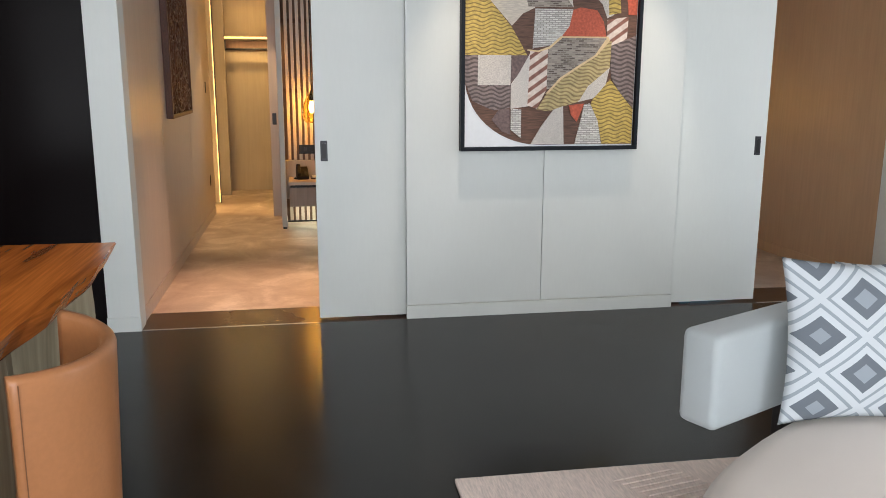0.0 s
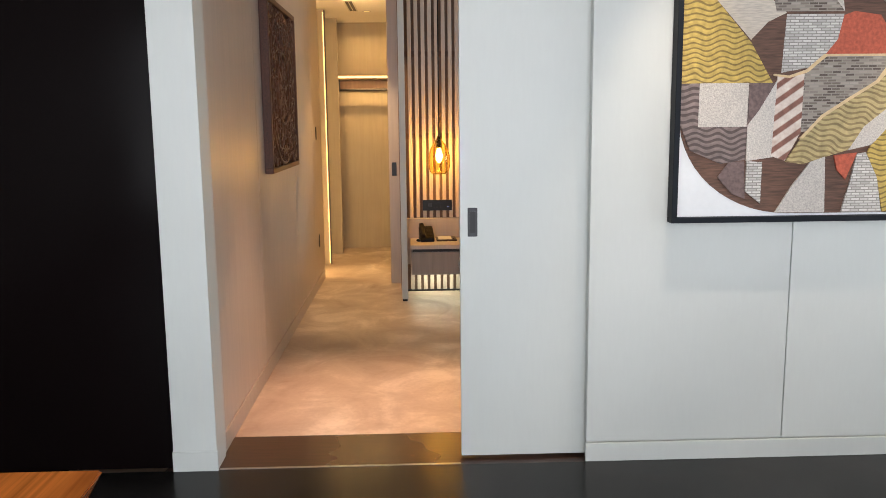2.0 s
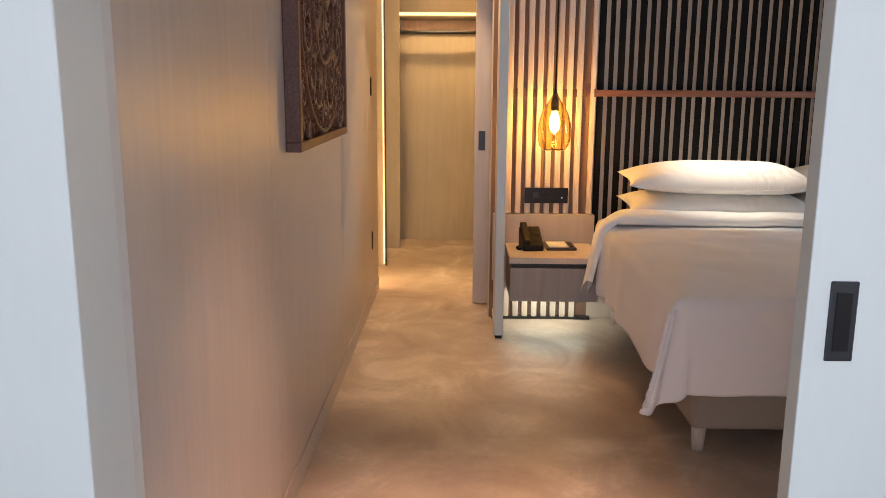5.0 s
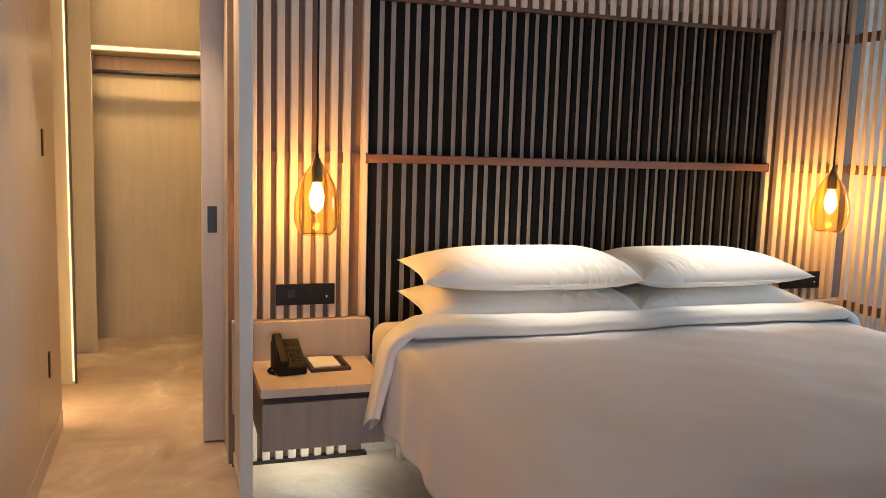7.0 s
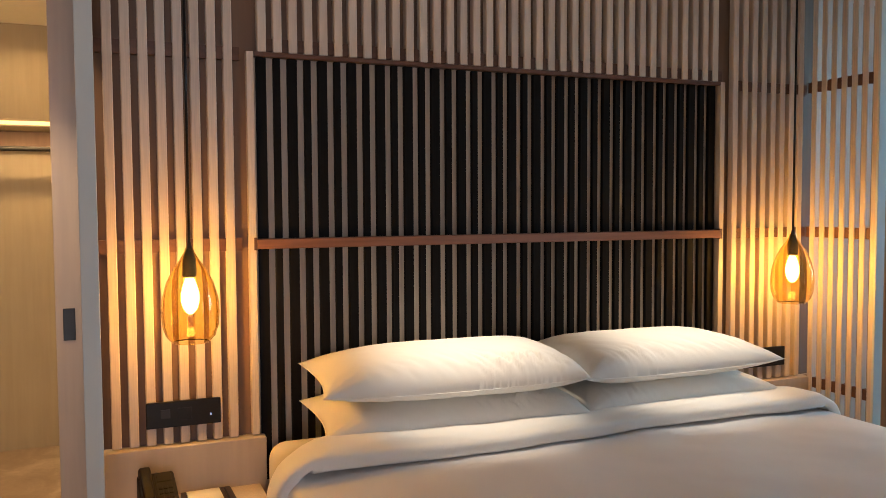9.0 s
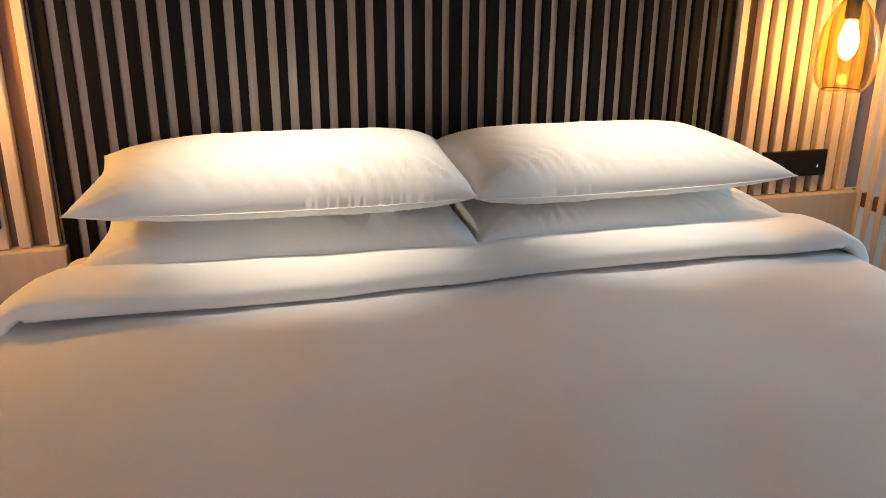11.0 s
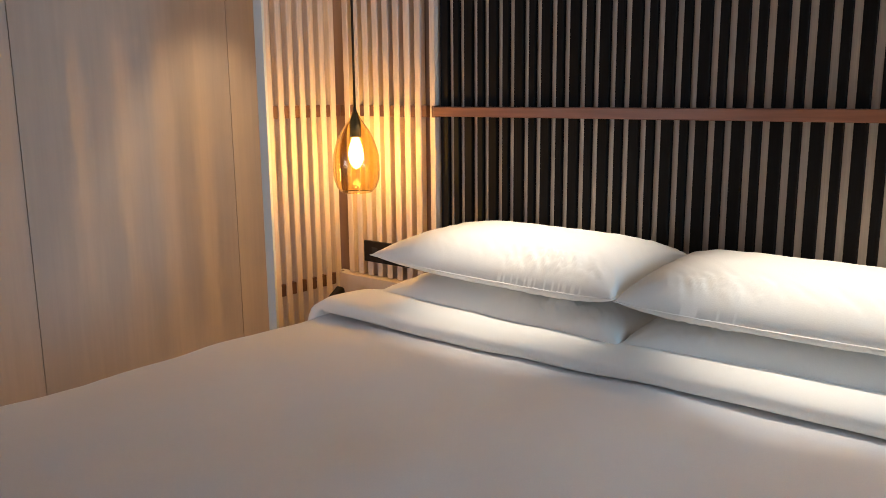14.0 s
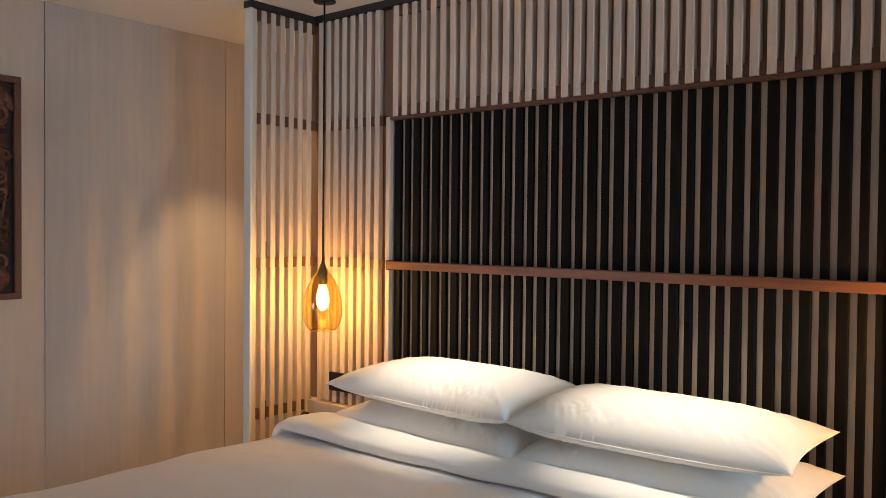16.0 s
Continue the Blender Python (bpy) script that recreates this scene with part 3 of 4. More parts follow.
left_xs = [0.404 - PITCH * i for i in range(1, 9)][::-1]
right_xs = [2 * MID - x for x in left_xs]
for xs in (left_xs, right_xs):
    for x in xs:
        repeat("slat", "long", long_slat, slat_wood, headboard, x - MID, 0)
        repeat("low_slat", "low", low_slat, slat_wood, headboard, x - MID, 0)
        for z in (ZB - 0.01, ZS):
            repeat("spacer", "spacer", spacer, spacer_wood, headboard, x + PITCH / 2 - MID, 0, z)
            if x == xs[0]:
                repeat("spacer", "spacer", spacer, spacer_wood, headboard, x - PITCH / 2 - MID, 0, z)
n_mid = 37
step = (BR - BL) / n_mid
for i in range(n_mid):
    x = BL + step * (i + 0.5)
    repeat("upper_slat", "upper", short_slat, slat_wood, headboard, x - MID, 0)
    if i % 2:
        repeat("black_slat", "narrow", narrow_slat, black_slat, headboard, x - MID, 0)
    else:
        repeat("black_slat", "wide", wide_slat, black_slat, headboard, x - MID, 0)
    repeat("spacer", "spacer", spacer, spacer_wood, headboard, x + step / 2 - MID, 0, ZB + 0.026)
    repeat("spacer", "spacer", spacer, spacer_wood, headboard, x + step / 2 - MID, 0, 2.436)


def slat_screen(x_in, x_out):
    """A see-through screen of upright slats that stands out from the headboard."""
    x = (x_in + x_out) / 2
    ob = thing("slat_screen", x, 8.146, 0.0, "pale wooden slat screen standing out from the headboard", "screen", "bedside screens", "structure")
    half = abs(x_in - x_out) / 2
    part("end_post", block(-half, half, -0.196, -0.184, 0.016, 2.461, 0.002), white_panel, ob, "pale grey front edge post")
    part("foot", block(-half + 0.006, half - 0.006, -0.192, -0.154, 0.0, 0.016), black_plastic, ob)
    part("top_rail", block(-half - 0.004, half + 0.004, -0.198, 0.187, 2.462, CEIL), dark_rail, ob, "dark top rail")
    part("bottom_rail", block(-half + 0.004, half - 0.004, -0.184, 0.196, 0.016, 0.06), slat_wood, ob)
    key = "screen"
    stave = block(-half + 0.008, half - 0.008, -0.0145, 0.0145, 0.06, 2.461, 0.003, 1)
    plug = block(-half + 0.014, half - 0.014, -(PITCH - 0.032) / 2, (PITCH - 0.032) / 2, -0.024, 0.024)
    for i in range(-1, 7):
        y = -0.150 + PITCH * (i + 0.5)
        if y < 0.195:
            repeat("slat", key, stave, slat_wood, ob, 0, y - 0.003 + 0.012)
        for z in (0.597, ZS, ZB, 2.437) if i >= 0 else ():
            repeat("spacer", key + "p", plug, spacer_wood, ob, 0, y - PITCH / 2 + 0.010, z)
    return ob


slat_screen(-0.070, -0.118)
slat_screen(2 * MID + 0.070, 2 * MID + 0.118)


# ---- bed ----
def wrinkle(x, y, scale, amount):
    return noise.noise(Vector((x * scale, y * scale, 3.7))) * amount


BX0, BX1, BY0, BY1, BZ = 0.440, 2.463, 6.385, 8.295, 0.615
bed = thing("bed", MID, 7.35, 0.0, "king-size bed with beige upholstered base, made up in white", "bed")
part("base", block(-0.905, 0.905, -0.80, 0.96, 0.10, 0.31, 0.02), base_fabric, bed, "beige upholstered bed base")
part("mattress", block(BX0 - MID + 0.01, BX1 - MID - 0.01, BY0 - 7.35 + 0.03, BY1 - 7.35, 0.312, BZ, 0.06, 5), sheet_cloth, bed, "mattress in a smooth fitted sheet", smooth=True)
for x in (-0.86, 0.86):
    for y in (-0.74, 0.90):
        part("leg", capped([(0.022, 0.0), (0.028, 0.10)], 16, x, y), slat_wood, bed, smooth=True)


def over_edge(d, r=0.055):
    """How far out and how far down cloth lies that reaches d past an edge."""
    if d <= 0:
        return d, 0.0
    arc = r * math.pi / 2
    if d < arc:
        return r * math.sin(d / r), r * (1 - math.cos(d / r))
    return r + (d - arc) * 0.03, r + (d - arc) * 0.998


def duvet_point(u, v):
    half = (BX1 - BX0) / 2 - 0.02
    foot = BY0 + 0.025
    side = 0.37
    s = (u * 2 - 1) * (half + side)
    t = 7.88 - v * (7.88 - foot + 0.37)
    ds, dt = abs(s) - half, foot - t
    ox, dx = over_edge(ds)
    oy, dy = over_edge(dt)
    sign = 1 if s > 0 else -1
    x = sign * (half + ox)
    y = foot - oy
    z = BZ + 0.035
    if ds > 0 and dt > 0:
        m = min(ds, dt)
        k = max(ds, dt) + 0.10 * m
        w = ds / (ds + dt)
        crease = math.exp(-((w - 0.40) / 0.075) ** 2) * min(1.0, m / 0.07)
        w = w * w * w * (w * (6 * w - 15) + 10)
        out, drop = over_edge(k)
        tip = 0.24 * m * (1 - abs(2 * w - 1))
        x = sign * (half + out * math.sin(w * math.pi / 2) + 0.10 * m * w + tip)
        y = foot - out * math.cos(w * math.pi / 2) - tip + 0.042 * crease
        x += sign * 0.012 * crease
        z -= drop
    else:
        z -= max(dx, dy)
    head = min(1.0, max(0.0, (7.72 - t) / 0.30))
    puff = 0.030 * (0.45 + 0.55 * head * head * (3 - 2 * head)) * (1 - min(1, max(0, ds + 0.4) / 0.4) ** 2) * (1 - min(1, max(0, dt + 0.4) / 0.4) ** 2)
    hang = max(0.0, ds, dt)
    ripple = 0.009 * min(1, hang / 0.25)
    if ds > dt:
        x += sign * ripple * math.sin(y * 17 + math.sin(y * 5) * 2)
    elif dt > 0:
        y -= ripple * 0.6 * math.sin(s * 11 + 1.3 * math.sin(s * 4))
    z += puff + wrinkle(s, t, 2.2, 0.012) + wrinkle(s, t, 5.0, 0.007) + wrinkle(s, t, 13.0, 0.0015)
    if hang > 0.25:
        z += 0.005 * math.sin(s * 9 + t * 7)
    return (x, y - 7.3, max(z, 0.12))


duvet = thing("duvet", MID, 7.3, 0.0, "thick white duvet spread over the bed, hanging over its sides", "duvet")
cover = grid_surface(duvet_point, 170, 170)
cover_ob = part("cover", cover, duvet_cloth, duvet, smooth=True)
thick = cover_ob.modifiers.new("thickness", "SOLIDIFY")
thick.thickness, thick.offset = 0.018, -1


def fold_point(u, v):
    """The head end of the duvet, turned back over itself."""
    half = (BX1 - BX0) / 2 - 0.070
    s = (u * 2 - 1) * (half + 0.43)
    ds = abs(s) - half
    ox, dx = over_edge(ds, 0.105)
    sign = 1 if s > 0 else -1
    angle = v * 2 * math.pi
    fade = 1 - 0.35 * min(1, max(0, ds) / 0.3)
    near_side = min(1.0, max(0.0, (abs(s) - half + 0.16) / 0.22))
    near_side = near_side * near_side * (3 - 2 * near_side)
    depth = 0.132 - 0.045 * near_side
    cy = 7.826 - 0.045 * near_side + 0.010 * math.sin(s * 3.1) + max(0, ds) * 0.08
    yy = cy + depth * math.copysign(abs(math.cos(angle)) ** 0.55, math.cos(angle))
    th = 0.030 * math.copysign(abs(math.sin(angle)) ** 0.55, math.sin(angle)) * fade
    sag = 0.004 * math.sin(s * 5.0 + 0.6) + wrinkle(s, yy, 5.0, 0.006)
    x = sign * (half + ox + (th if ds > 0.05 else 0) + 0.16 * max(0.0, ds - 0.12))
    z = BZ + 0.076 - dx + (th if ds <= 0.05 else th * 0.3) + (sag if ds < 0 else 0) - max(0, ds) * 0.12 * (yy - cy) / depth
    return (x, yy - 7.3, z)


part("turned_fold", grid_surface(fold_point, 130, 44), linen, duvet, "head end of the duvet turned back in a thick fold", smooth=True)


def pillow(name, x, y, z, w, d, h, turn, tilt, seed, blunt, under, droop, label):
    ob = thing(name, x, y, z, label, "pillow", "bed pillows")
    ob.rotation_euler = (radians(tilt), 0, radians(turn))
    bm = bmesh.new()
    nu, nv = 130, 72

    def surface(u, v, side):
        a, b = u * 2 - 1, v * 2 - 1
        pull = 0.055 * (a * a * b * b)
        px = a * (w / 2) * (1 - (0.025 if a * blunt > 0 else 0.05) * (1 - b * b)) * (1 + pull * 0.3)
        py = b * (d / 2) * (1 - (0.09 if b > 0 else 0.035) * (1 - a * a)) * (1 + pull)
        inner = a * blunt > 0
        body = (max(0.0, 1 - abs(a) ** (6.0 if inner else 2.7)) ** (0.48 if inner else 0.53)) * (max(0.0, 1 - abs(b) ** (2.5 if b > 0 else 3.4)) ** 0.50)
        edge = 4 * max(0.0, 1 - body) * body * body
        crease = noise.noise(Vector((a * 9 + b * 5 + seed, b * 2.6, seed))) * (0.006 if side > 0 else 0.004) + noise.noise(Vector((a * 24 + b * 14, b * 6 + seed, seed))) * (0.004 if b < 0 and side > 0 else 0.002)
        hz = h / 2 * body * (1.0 if side > 0 else under) + crease * edge
        near = max(0.0, 1 - abs(b + 0.80) / 0.22) * max(0.0, 1 - abs(a * blunt - 0.52) / 0.50)
        fold_line = 1 - abs(noise.noise(Vector((a * 26 + b * 9 + seed, b * 3 - a * 2, seed * 2))) * 2.2)
        corner = max(0.0, abs(a) + abs(b) - 1.45)
        pucker = 1 - abs(math.sin((math.atan2(1 - abs(b), 1.02 - abs(a)) + seed) * 7))
        if side > 0:
            hz += (0.028 if blunt > 0 else 0.011) * near * max(0.0, fold_line) ** 3 + 0.030 * corner * pucker ** 2 * body
        else:
            hz += 0.006 * near * max(0.0, fold_line) ** 3
        return Vector((px, py, side * hz + 0.010 * a * a * b * b - droop * max(0.0, -b) ** 2 * (1 - 0.4 * a ** 4)))

    for side in (1, -1):
        grid_surface(lambda u, v: surface(u, v, side), nu, nv, bm)
    bmesh.ops.remove_doubles(bm, verts=bm.verts[:], dist=0.0006)
    case = part("case", bm, linen, ob, smooth=True)
    hem = bmesh.new()
    loop = [surface(k / nu, 0, 1) for k in range(nu)] + [surface(1, k / nv, 1) for k in range(nv)] + [surface(1 - k / nu, 1, 1) for k in range(nu)] + [surface(0, 1 - k / nv, 1) for k in range(nv)]
    middle = Vector((0, 0, 0))
    rings = []
    for p in loop:
        out = (p - middle).normalized()
        rings.append([hem.verts.new(p + out * dx + Vector((0, 0, dz))) for dx, dz in ((-0.003, 0.0014), (0.0025, 0.0010), (0.0025, -0.0010), (-0.003, -0.0014))])
    for k in range(len(rings)):
        lo, hi = rings[k], rings[(k + 1) % len(rings)]
        for j in range(4):
            hem.faces.new((lo[j], lo[(j + 1) % 4], hi[(j + 1) % 4], hi[j]))
    part("hem", hem, linen, case, smooth=True)
    return ob


pillow("pillow", 1.030, 8.072, 0.715, 0.91, 0.46, 0.19, -3.0, 1, 1.3, 1, 0.60, 0.018, "plump white pillow lying under another at the headboard")
pillow("pillow", 1.912, 8.065, 0.713, 0.88, 0.46, 0.19, 1.0, 1, 4.1, -1, 0.60, 0.018, "plump white pillow lying under another at the headboard")
pillow("pillow", 1.022, 8.072, 0.850, 0.900, 0.47, 0.205, -3.5, 1, 7.7, 1, 0.46, 0.020, "plump white pillow lying on top of another")
pillow("pillow", 1.900, 8.062, 0.843, 0.868, 0.47, 0.198, 1.0, 1, 9.2, -1, 0.46, 0.020, "plump white pillow lying on top of another")

# ---- bedside ----
stand = thing("nightstand", 0.185, 8.10, 0.22, "wall-hung veneered nightstand with a grey-brown drawer", "nightstand")
drawer_front = material("drawer_front", (0.36, 0.30, 0.265), 0.5, grain=UP, var=0.1)
part("top", block(-0.232, 0.245, -0.205, 0.208, 0.205, 0.237, 0.002), slat_wood, stand, "pale wooden nightstand top")
part("shadow_gap", block(-0.215, 0.235, -0.175, 0.19, 0.180, 0.205), dark_rail, stand)
drawer = part("drawer", block(-0.225, 0.240, -0.198, 0.19, 0.0, 0.180, 0.002), drawer_front, stand, "grey-brown drawer box")
part("light_line", block(-0.20, 0.22, 0.140, 0.155, -0.006, 0.0), glowing("pale_led", (0.95, 1.0, 0.78), 3.0), stand, "pale light line under the drawer")

phone = thing("telephone", 0.085, 8.135, 0.457, "black desk telephone with its handset on, on the nightstand", "telephone")
phone.rotation_euler = (0, 0, radians(6))
phone.scale = (0.84, 0.84, 1.0)
SLOPE = math.atan2(0.082, 0.165)


def on_slope(bm):
    """Lays a piece on the sloping face of the telephone."""
    bmesh.ops.rotate(bm, verts=bm.verts, matrix=Matrix.Rotation(SLOPE, 3, "X"), cent=(0, 0, 0))
    bmesh.ops.translate(bm, verts=bm.verts, vec=(0, -0.082, 0.034))
    return bm


body = block(-0.068, 0.068, -0.084, 0.086, 0.0, 0.034)
for v in body.verts:
    if v.co.z > 0.01 and v.co.y > 0:
        v.co.z = 0.116
bmesh.ops.bevel(body, geom=body.edges[:], offset=0.009, segments=3, affect="EDGES", profile=0.5)
part("body", body, phone_plastic, phone, smooth=False)
face = part("face_plate", on_slope(block(-0.008, 0.062, 0.010, 0.176, -0.002, 0.002, 0.001, 1)), phone_plastic, phone, "black key panel")
part("display", on_slope(block(0.000, 0.054, 0.132, 0.166, 0.001, 0.004, 0.001, 1)), phone_plastic, face, "small dark display")
for i in range(3):
    for j in range(4):
        part("key", on_slope(block(0.002 + i * 0.018, 0.015 + i * 0.018, 0.030 + j * 0.022, 0.044 + j * 0.022, 0.001, 0.005, 0.001, 1)), phone_plastic, face)
receiver = on_slope(block(-0.062, -0.020, 0.000, 0.186, 0.012, 0.030, 0.008, 3))
on_grip = [on_slope(block(-0.064, -0.018, y0, y0 + 0.046, -0.001, 0.026, 0.009, 3)) for y0 in (-0.002, 0.142)]
handset = part("handset", receiver, phone_plastic, phone, smooth=False)
for cup in on_grip:
    part("ear_cup", cup, phone_plastic, handset)
coil = bmesh.new()
rings = []
for i in range(161):
    f = i / 160
    a = f * 2 * math.pi * 20
    cx, cy = -0.074 - 0.020 * math.sin(math.pi * f), -0.060 + 0.100 * f
    px, pz = cx + 0.0055 * math.cos(a), 0.0075 + 0.0055 * math.sin(a)
    rings.append([coil.verts.new((px + dx, cy, pz + dz)) for dx, dz in ((0.0015, 0), (0, 0.0015), (-0.0015, 0), (0, -0.0015))])
for lo, hi in zip(rings, rings[1:]):
    for k in range(4):
        coil.faces.new((lo[k], lo[(k + 1) % 4], hi[(k + 1) % 4], hi[k]))
part("cord", coil, phone_plastic, phone, "coiled black handset cord")

tray = thing("note_tray", 0.245, 8.185, 0.457, "dark leather tray with a paper notepad on the nightstand", "notepad tray")
tray.rotation_euler = (0, 0, radians(2))
part("tray", block(-0.082, 0.082, -0.095, 0.095, 0.0, 0.014, 0.003), note_leather, tray)
part("notepad", block(-0.066, 0.042, -0.075, 0.080, 0.014, 0.019, 0.001), paper, tray, "cream paper notepad")
part("pen", block(0.055, 0.063, -0.065, 0.065, 0.014, 0.021, 0.002), black_plastic, tray)


def socket_plate(x):
    ob = thing("socket_plate", x, HY - 0.001, 0.728, "wide black switch and socket plate on the slats", "switch plate", "bedside switch plates")
    part("plate", block(-0.122, 0.122, -0.016, 0.0, -0.044, 0.044, 0.003), black_plastic, ob)
    part("socket", block(-0.075, -0.045, -0.018, -0.015, -0.012, 0.018, 0.001), gunmetal, ob)
    part("switch", block(-0.020, 0.025, -0.018, -0.015, -0.020, 0.020, 0.001), black_plastic, ob)
    part("indicator", block(0.086, 0.090, -0.0175, -0.015, -0.014, -0.006), indicator, ob, "tiny blue indicator light")
    return ob


socket_plate(0.180)
socket_plate(2.725)


def pendant(x, y):
    ob = thing("pendant_lamp", x, y, CEIL, "amber glass pendant lamp with a glowing bulb", "lamp", "bedside pendant lamps")
    base = -CEIL
    part("ceiling_rose", capped([(0.050, -0.012), (0.050, -0.004), (0.046, 0.0)], 32), dark_rail, ob, smooth=True)
    part("cable", capped([(0.0045, base + 1.29), (0.0045, -0.010)], 10), black_plastic, ob, "thin black cable", smooth=True)
    part("cap", capped([(0.005, base + 1.318), (0.008, base + 1.300), (0.013, base + 1.285), (0.021, base + 1.262), (0.022, base + 1.212), (0.018, base + 1.205)], 28), dark_rail, ob, "dark lamp holder", smooth=True)
    outer = [(0.012, 1.300), (0.015, 1.288), (0.030, 1.262), (0.052, 1.232), (0.073, 1.190), (0.087, 1.140), (0.0905, 1.095), (0.087, 1.050), (0.076, 1.018), (0.060, 1.000), (0.056, 0.997)]
    inner = [(r - 0.0025, h) for r, h in outer[::-1]]
    shade = lathe([(r, base + h) for r, h in outer + inner], 48)
    shade_ob = part("shade", shade, amber_glass, ob, "drop-shaped amber glass shade", smooth=True)
    shade_ob.visible_shadow = False
    bulb = [(0.010, 1.214), (0.014, 1.200), (0.022, 1.178), (0.0285, 1.150), (0.0285, 1.130), (0.022, 1.106), (0.012, 1.092), (0.003, 1.087)]
    bulb_ob = part("bulb", capped([(r, base + h) for r, h in bulb], 28), filament, ob, "glowing warm bulb", smooth=True)
    bulb_ob.visible_shadow = False
    return ob


pendant(0.194, 8.155)
pendant(2.715, 8.155)

# ---- carved panel ----
carving = thing("carved_panel", -0.822, 6.738, 1.626, "square dark wooden wall panel carved with scrolls", "wall panel")
H = 0.494
for name, b in (("frame_bottom", (-0.023, 0.026, -0.518, 0.518, -H, -H + 0.030)), ("frame_top", (-0.023, 0.026, -0.518, 0.518, H - 0.030, H)),
                ("frame_side", (-0.023, 0.026, -0.518, -0.488, -H + 0.030, H - 0.030)), ("frame_side", (-0.023, 0.026, 0.488, 0.518, -H + 0.030, H - 0.030))):
    part(name, block(*b, 0.003), carved_wood, carving)


def tube(points, r, bm, sides=6, flat=1.0):
    """A round or flattened rod along a line of points in the panel's plane."""
    rings = []
    for i, (y, z, x) in enumerate(points):
        y0, z0, _ = points[max(i - 1, 0)]
        y1, z1, _ = points[min(i + 1, len(points) - 1)]
        n = math.hypot(y1 - y0, z1 - z0) or 1
        ny, nz = -(z1 - z0) / n, (y1 - y0) / n
        taper = r * (0.45 + 0.55 * math.sin(math.pi * min(1, 0.12 + 0.88 * (1 - i / len(points)))))
        ring = []
        for k in range(sides):
            a = 2 * math.pi * k / sides
            o, h = taper * math.cos(a), taper * flat * math.sin(a)
            ring.append(bm.verts.new((x + h, y + ny * o, z + nz * o)))
        rings.append(ring)
    for lo, hi in zip(rings, rings[1:]):
        for k in range(sides):
            bm.faces.new((lo[k], lo[(k + 1) % sides], hi[(k + 1) % sides], hi[k]))
    for ring in (rings[0], rings[-1]):
        bm.faces.new(ring)


def scroll(cy, cz, size, start, turns, hand, bm, r):
    pts = []
    for i in range(26):
        f = i / 25
        a = start + hand * f * turns * 2 * math.pi
        rad = size * (1 - f) ** 0.75 + 0.006
        pts.append((cy + rad * math.cos(a), cz + rad * math.sin(a), 0.004 + 0.012 * f))
    tube(pts, r, bm)


def leaf_shape(cy, cz, angle, length, width, bm):
    n = 7
    rows = []
    for i in range(n + 1):
        f = i / n
        w = width * math.sin(math.pi * f ** 0.8) * 0.5
        cx, sx = math.cos(angle + 0.5 * f), math.sin(angle + 0.5 * f)
        py, pz = cy + cx * length * f, cz + sx * length * f
        rows.append([bm.verts.new((0.004, py - sx * w, pz + cx * w)), bm.verts.new((0.022 - 0.008 * f, py, pz)), bm.verts.new((0.004, py + sx * w, pz - cx * w))])
    for lo, hi in zip(rows, rows[1:]):
        for k in range(2):
            bm.faces.new((lo[k], lo[k + 1], hi[k + 1], hi[k]))


rng = random.Random(5)
ring_bm = bmesh.new()
tube([(0.455 * math.cos(a), 0.455 * math.sin(a), 0.010) for a in (2 * math.pi * i / 72 for i in range(73))], 0.011, ring_bm, 8)
tube([(0.215 * math.cos(a), 0.215 * math.sin(a), 0.014) for a in (2 * math.pi * i / 48 for i in range(49))], 0.010, ring_bm, 8)
part("carved_ring", ring_bm, carved_wood, carving, smooth=True)
for k in range(8):
    petal = bmesh.new()
    a = math.pi / 4 * k
    leaf_shape(0.03 * math.cos(a), 0.03 * math.sin(a), a - 0.25, 0.185, 0.10, petal)
    scroll(0.115 * math.cos(a + 0.39), 0.115 * math.sin(a + 0.39), 0.05, a, 1.4, 1, petal, 0.008)
    part("carved_petal", petal, carved_wood, carving, smooth=True)
for k in range(16):
    a = math.pi / 8 * k
    curl = bmesh.new()
    hand = 1 if k % 2 else -1
    scroll(0.335 * math.cos(a), 0.335 * math.sin(a), 0.092, a + hand * 1.1, 1.7, hand, curl, 0.010)
    leaf_shape(0.225 * math.cos(a + 0.12), 0.225 * math.sin(a + 0.12), a + 0.3 * hand, 0.15, 0.06, curl)
    leaf_shape(0.40 * math.cos(a + 0.2), 0.40 * math.sin(a + 0.2), a + 2.2 * hand, 0.11, 0.05, curl)
    scroll(0.40 * math.cos(a + 0.2), 0.40 * math.sin(a + 0.2), 0.04, a, 1.3, -hand, curl, 0.010)
    part("carved_scroll", curl, carved_wood, carving, smooth=True)
for sy in (-1, 1):
    for sz in (-1, 1):
        corner = bmesh.new()
        base = math.atan2(sz, sy)
        for da in (-0.5, -0.2, 0.15, 0.5):
            leaf_shape(sy * 0.455, sz * 0.435, base + math.pi + da * 1.6, 0.12, 0.06, corner)
        scroll(sy * 0.43, sz * 0.33, 0.045, base, 1.4, sy * sz, corner, 0.012)
        scroll(sy * 0.35, sz * 0.43, 0.045, base, 1.4, -sy * sz, corner, 0.012)
        part("carved_corner", corner, carved_wood, carving, smooth=True)
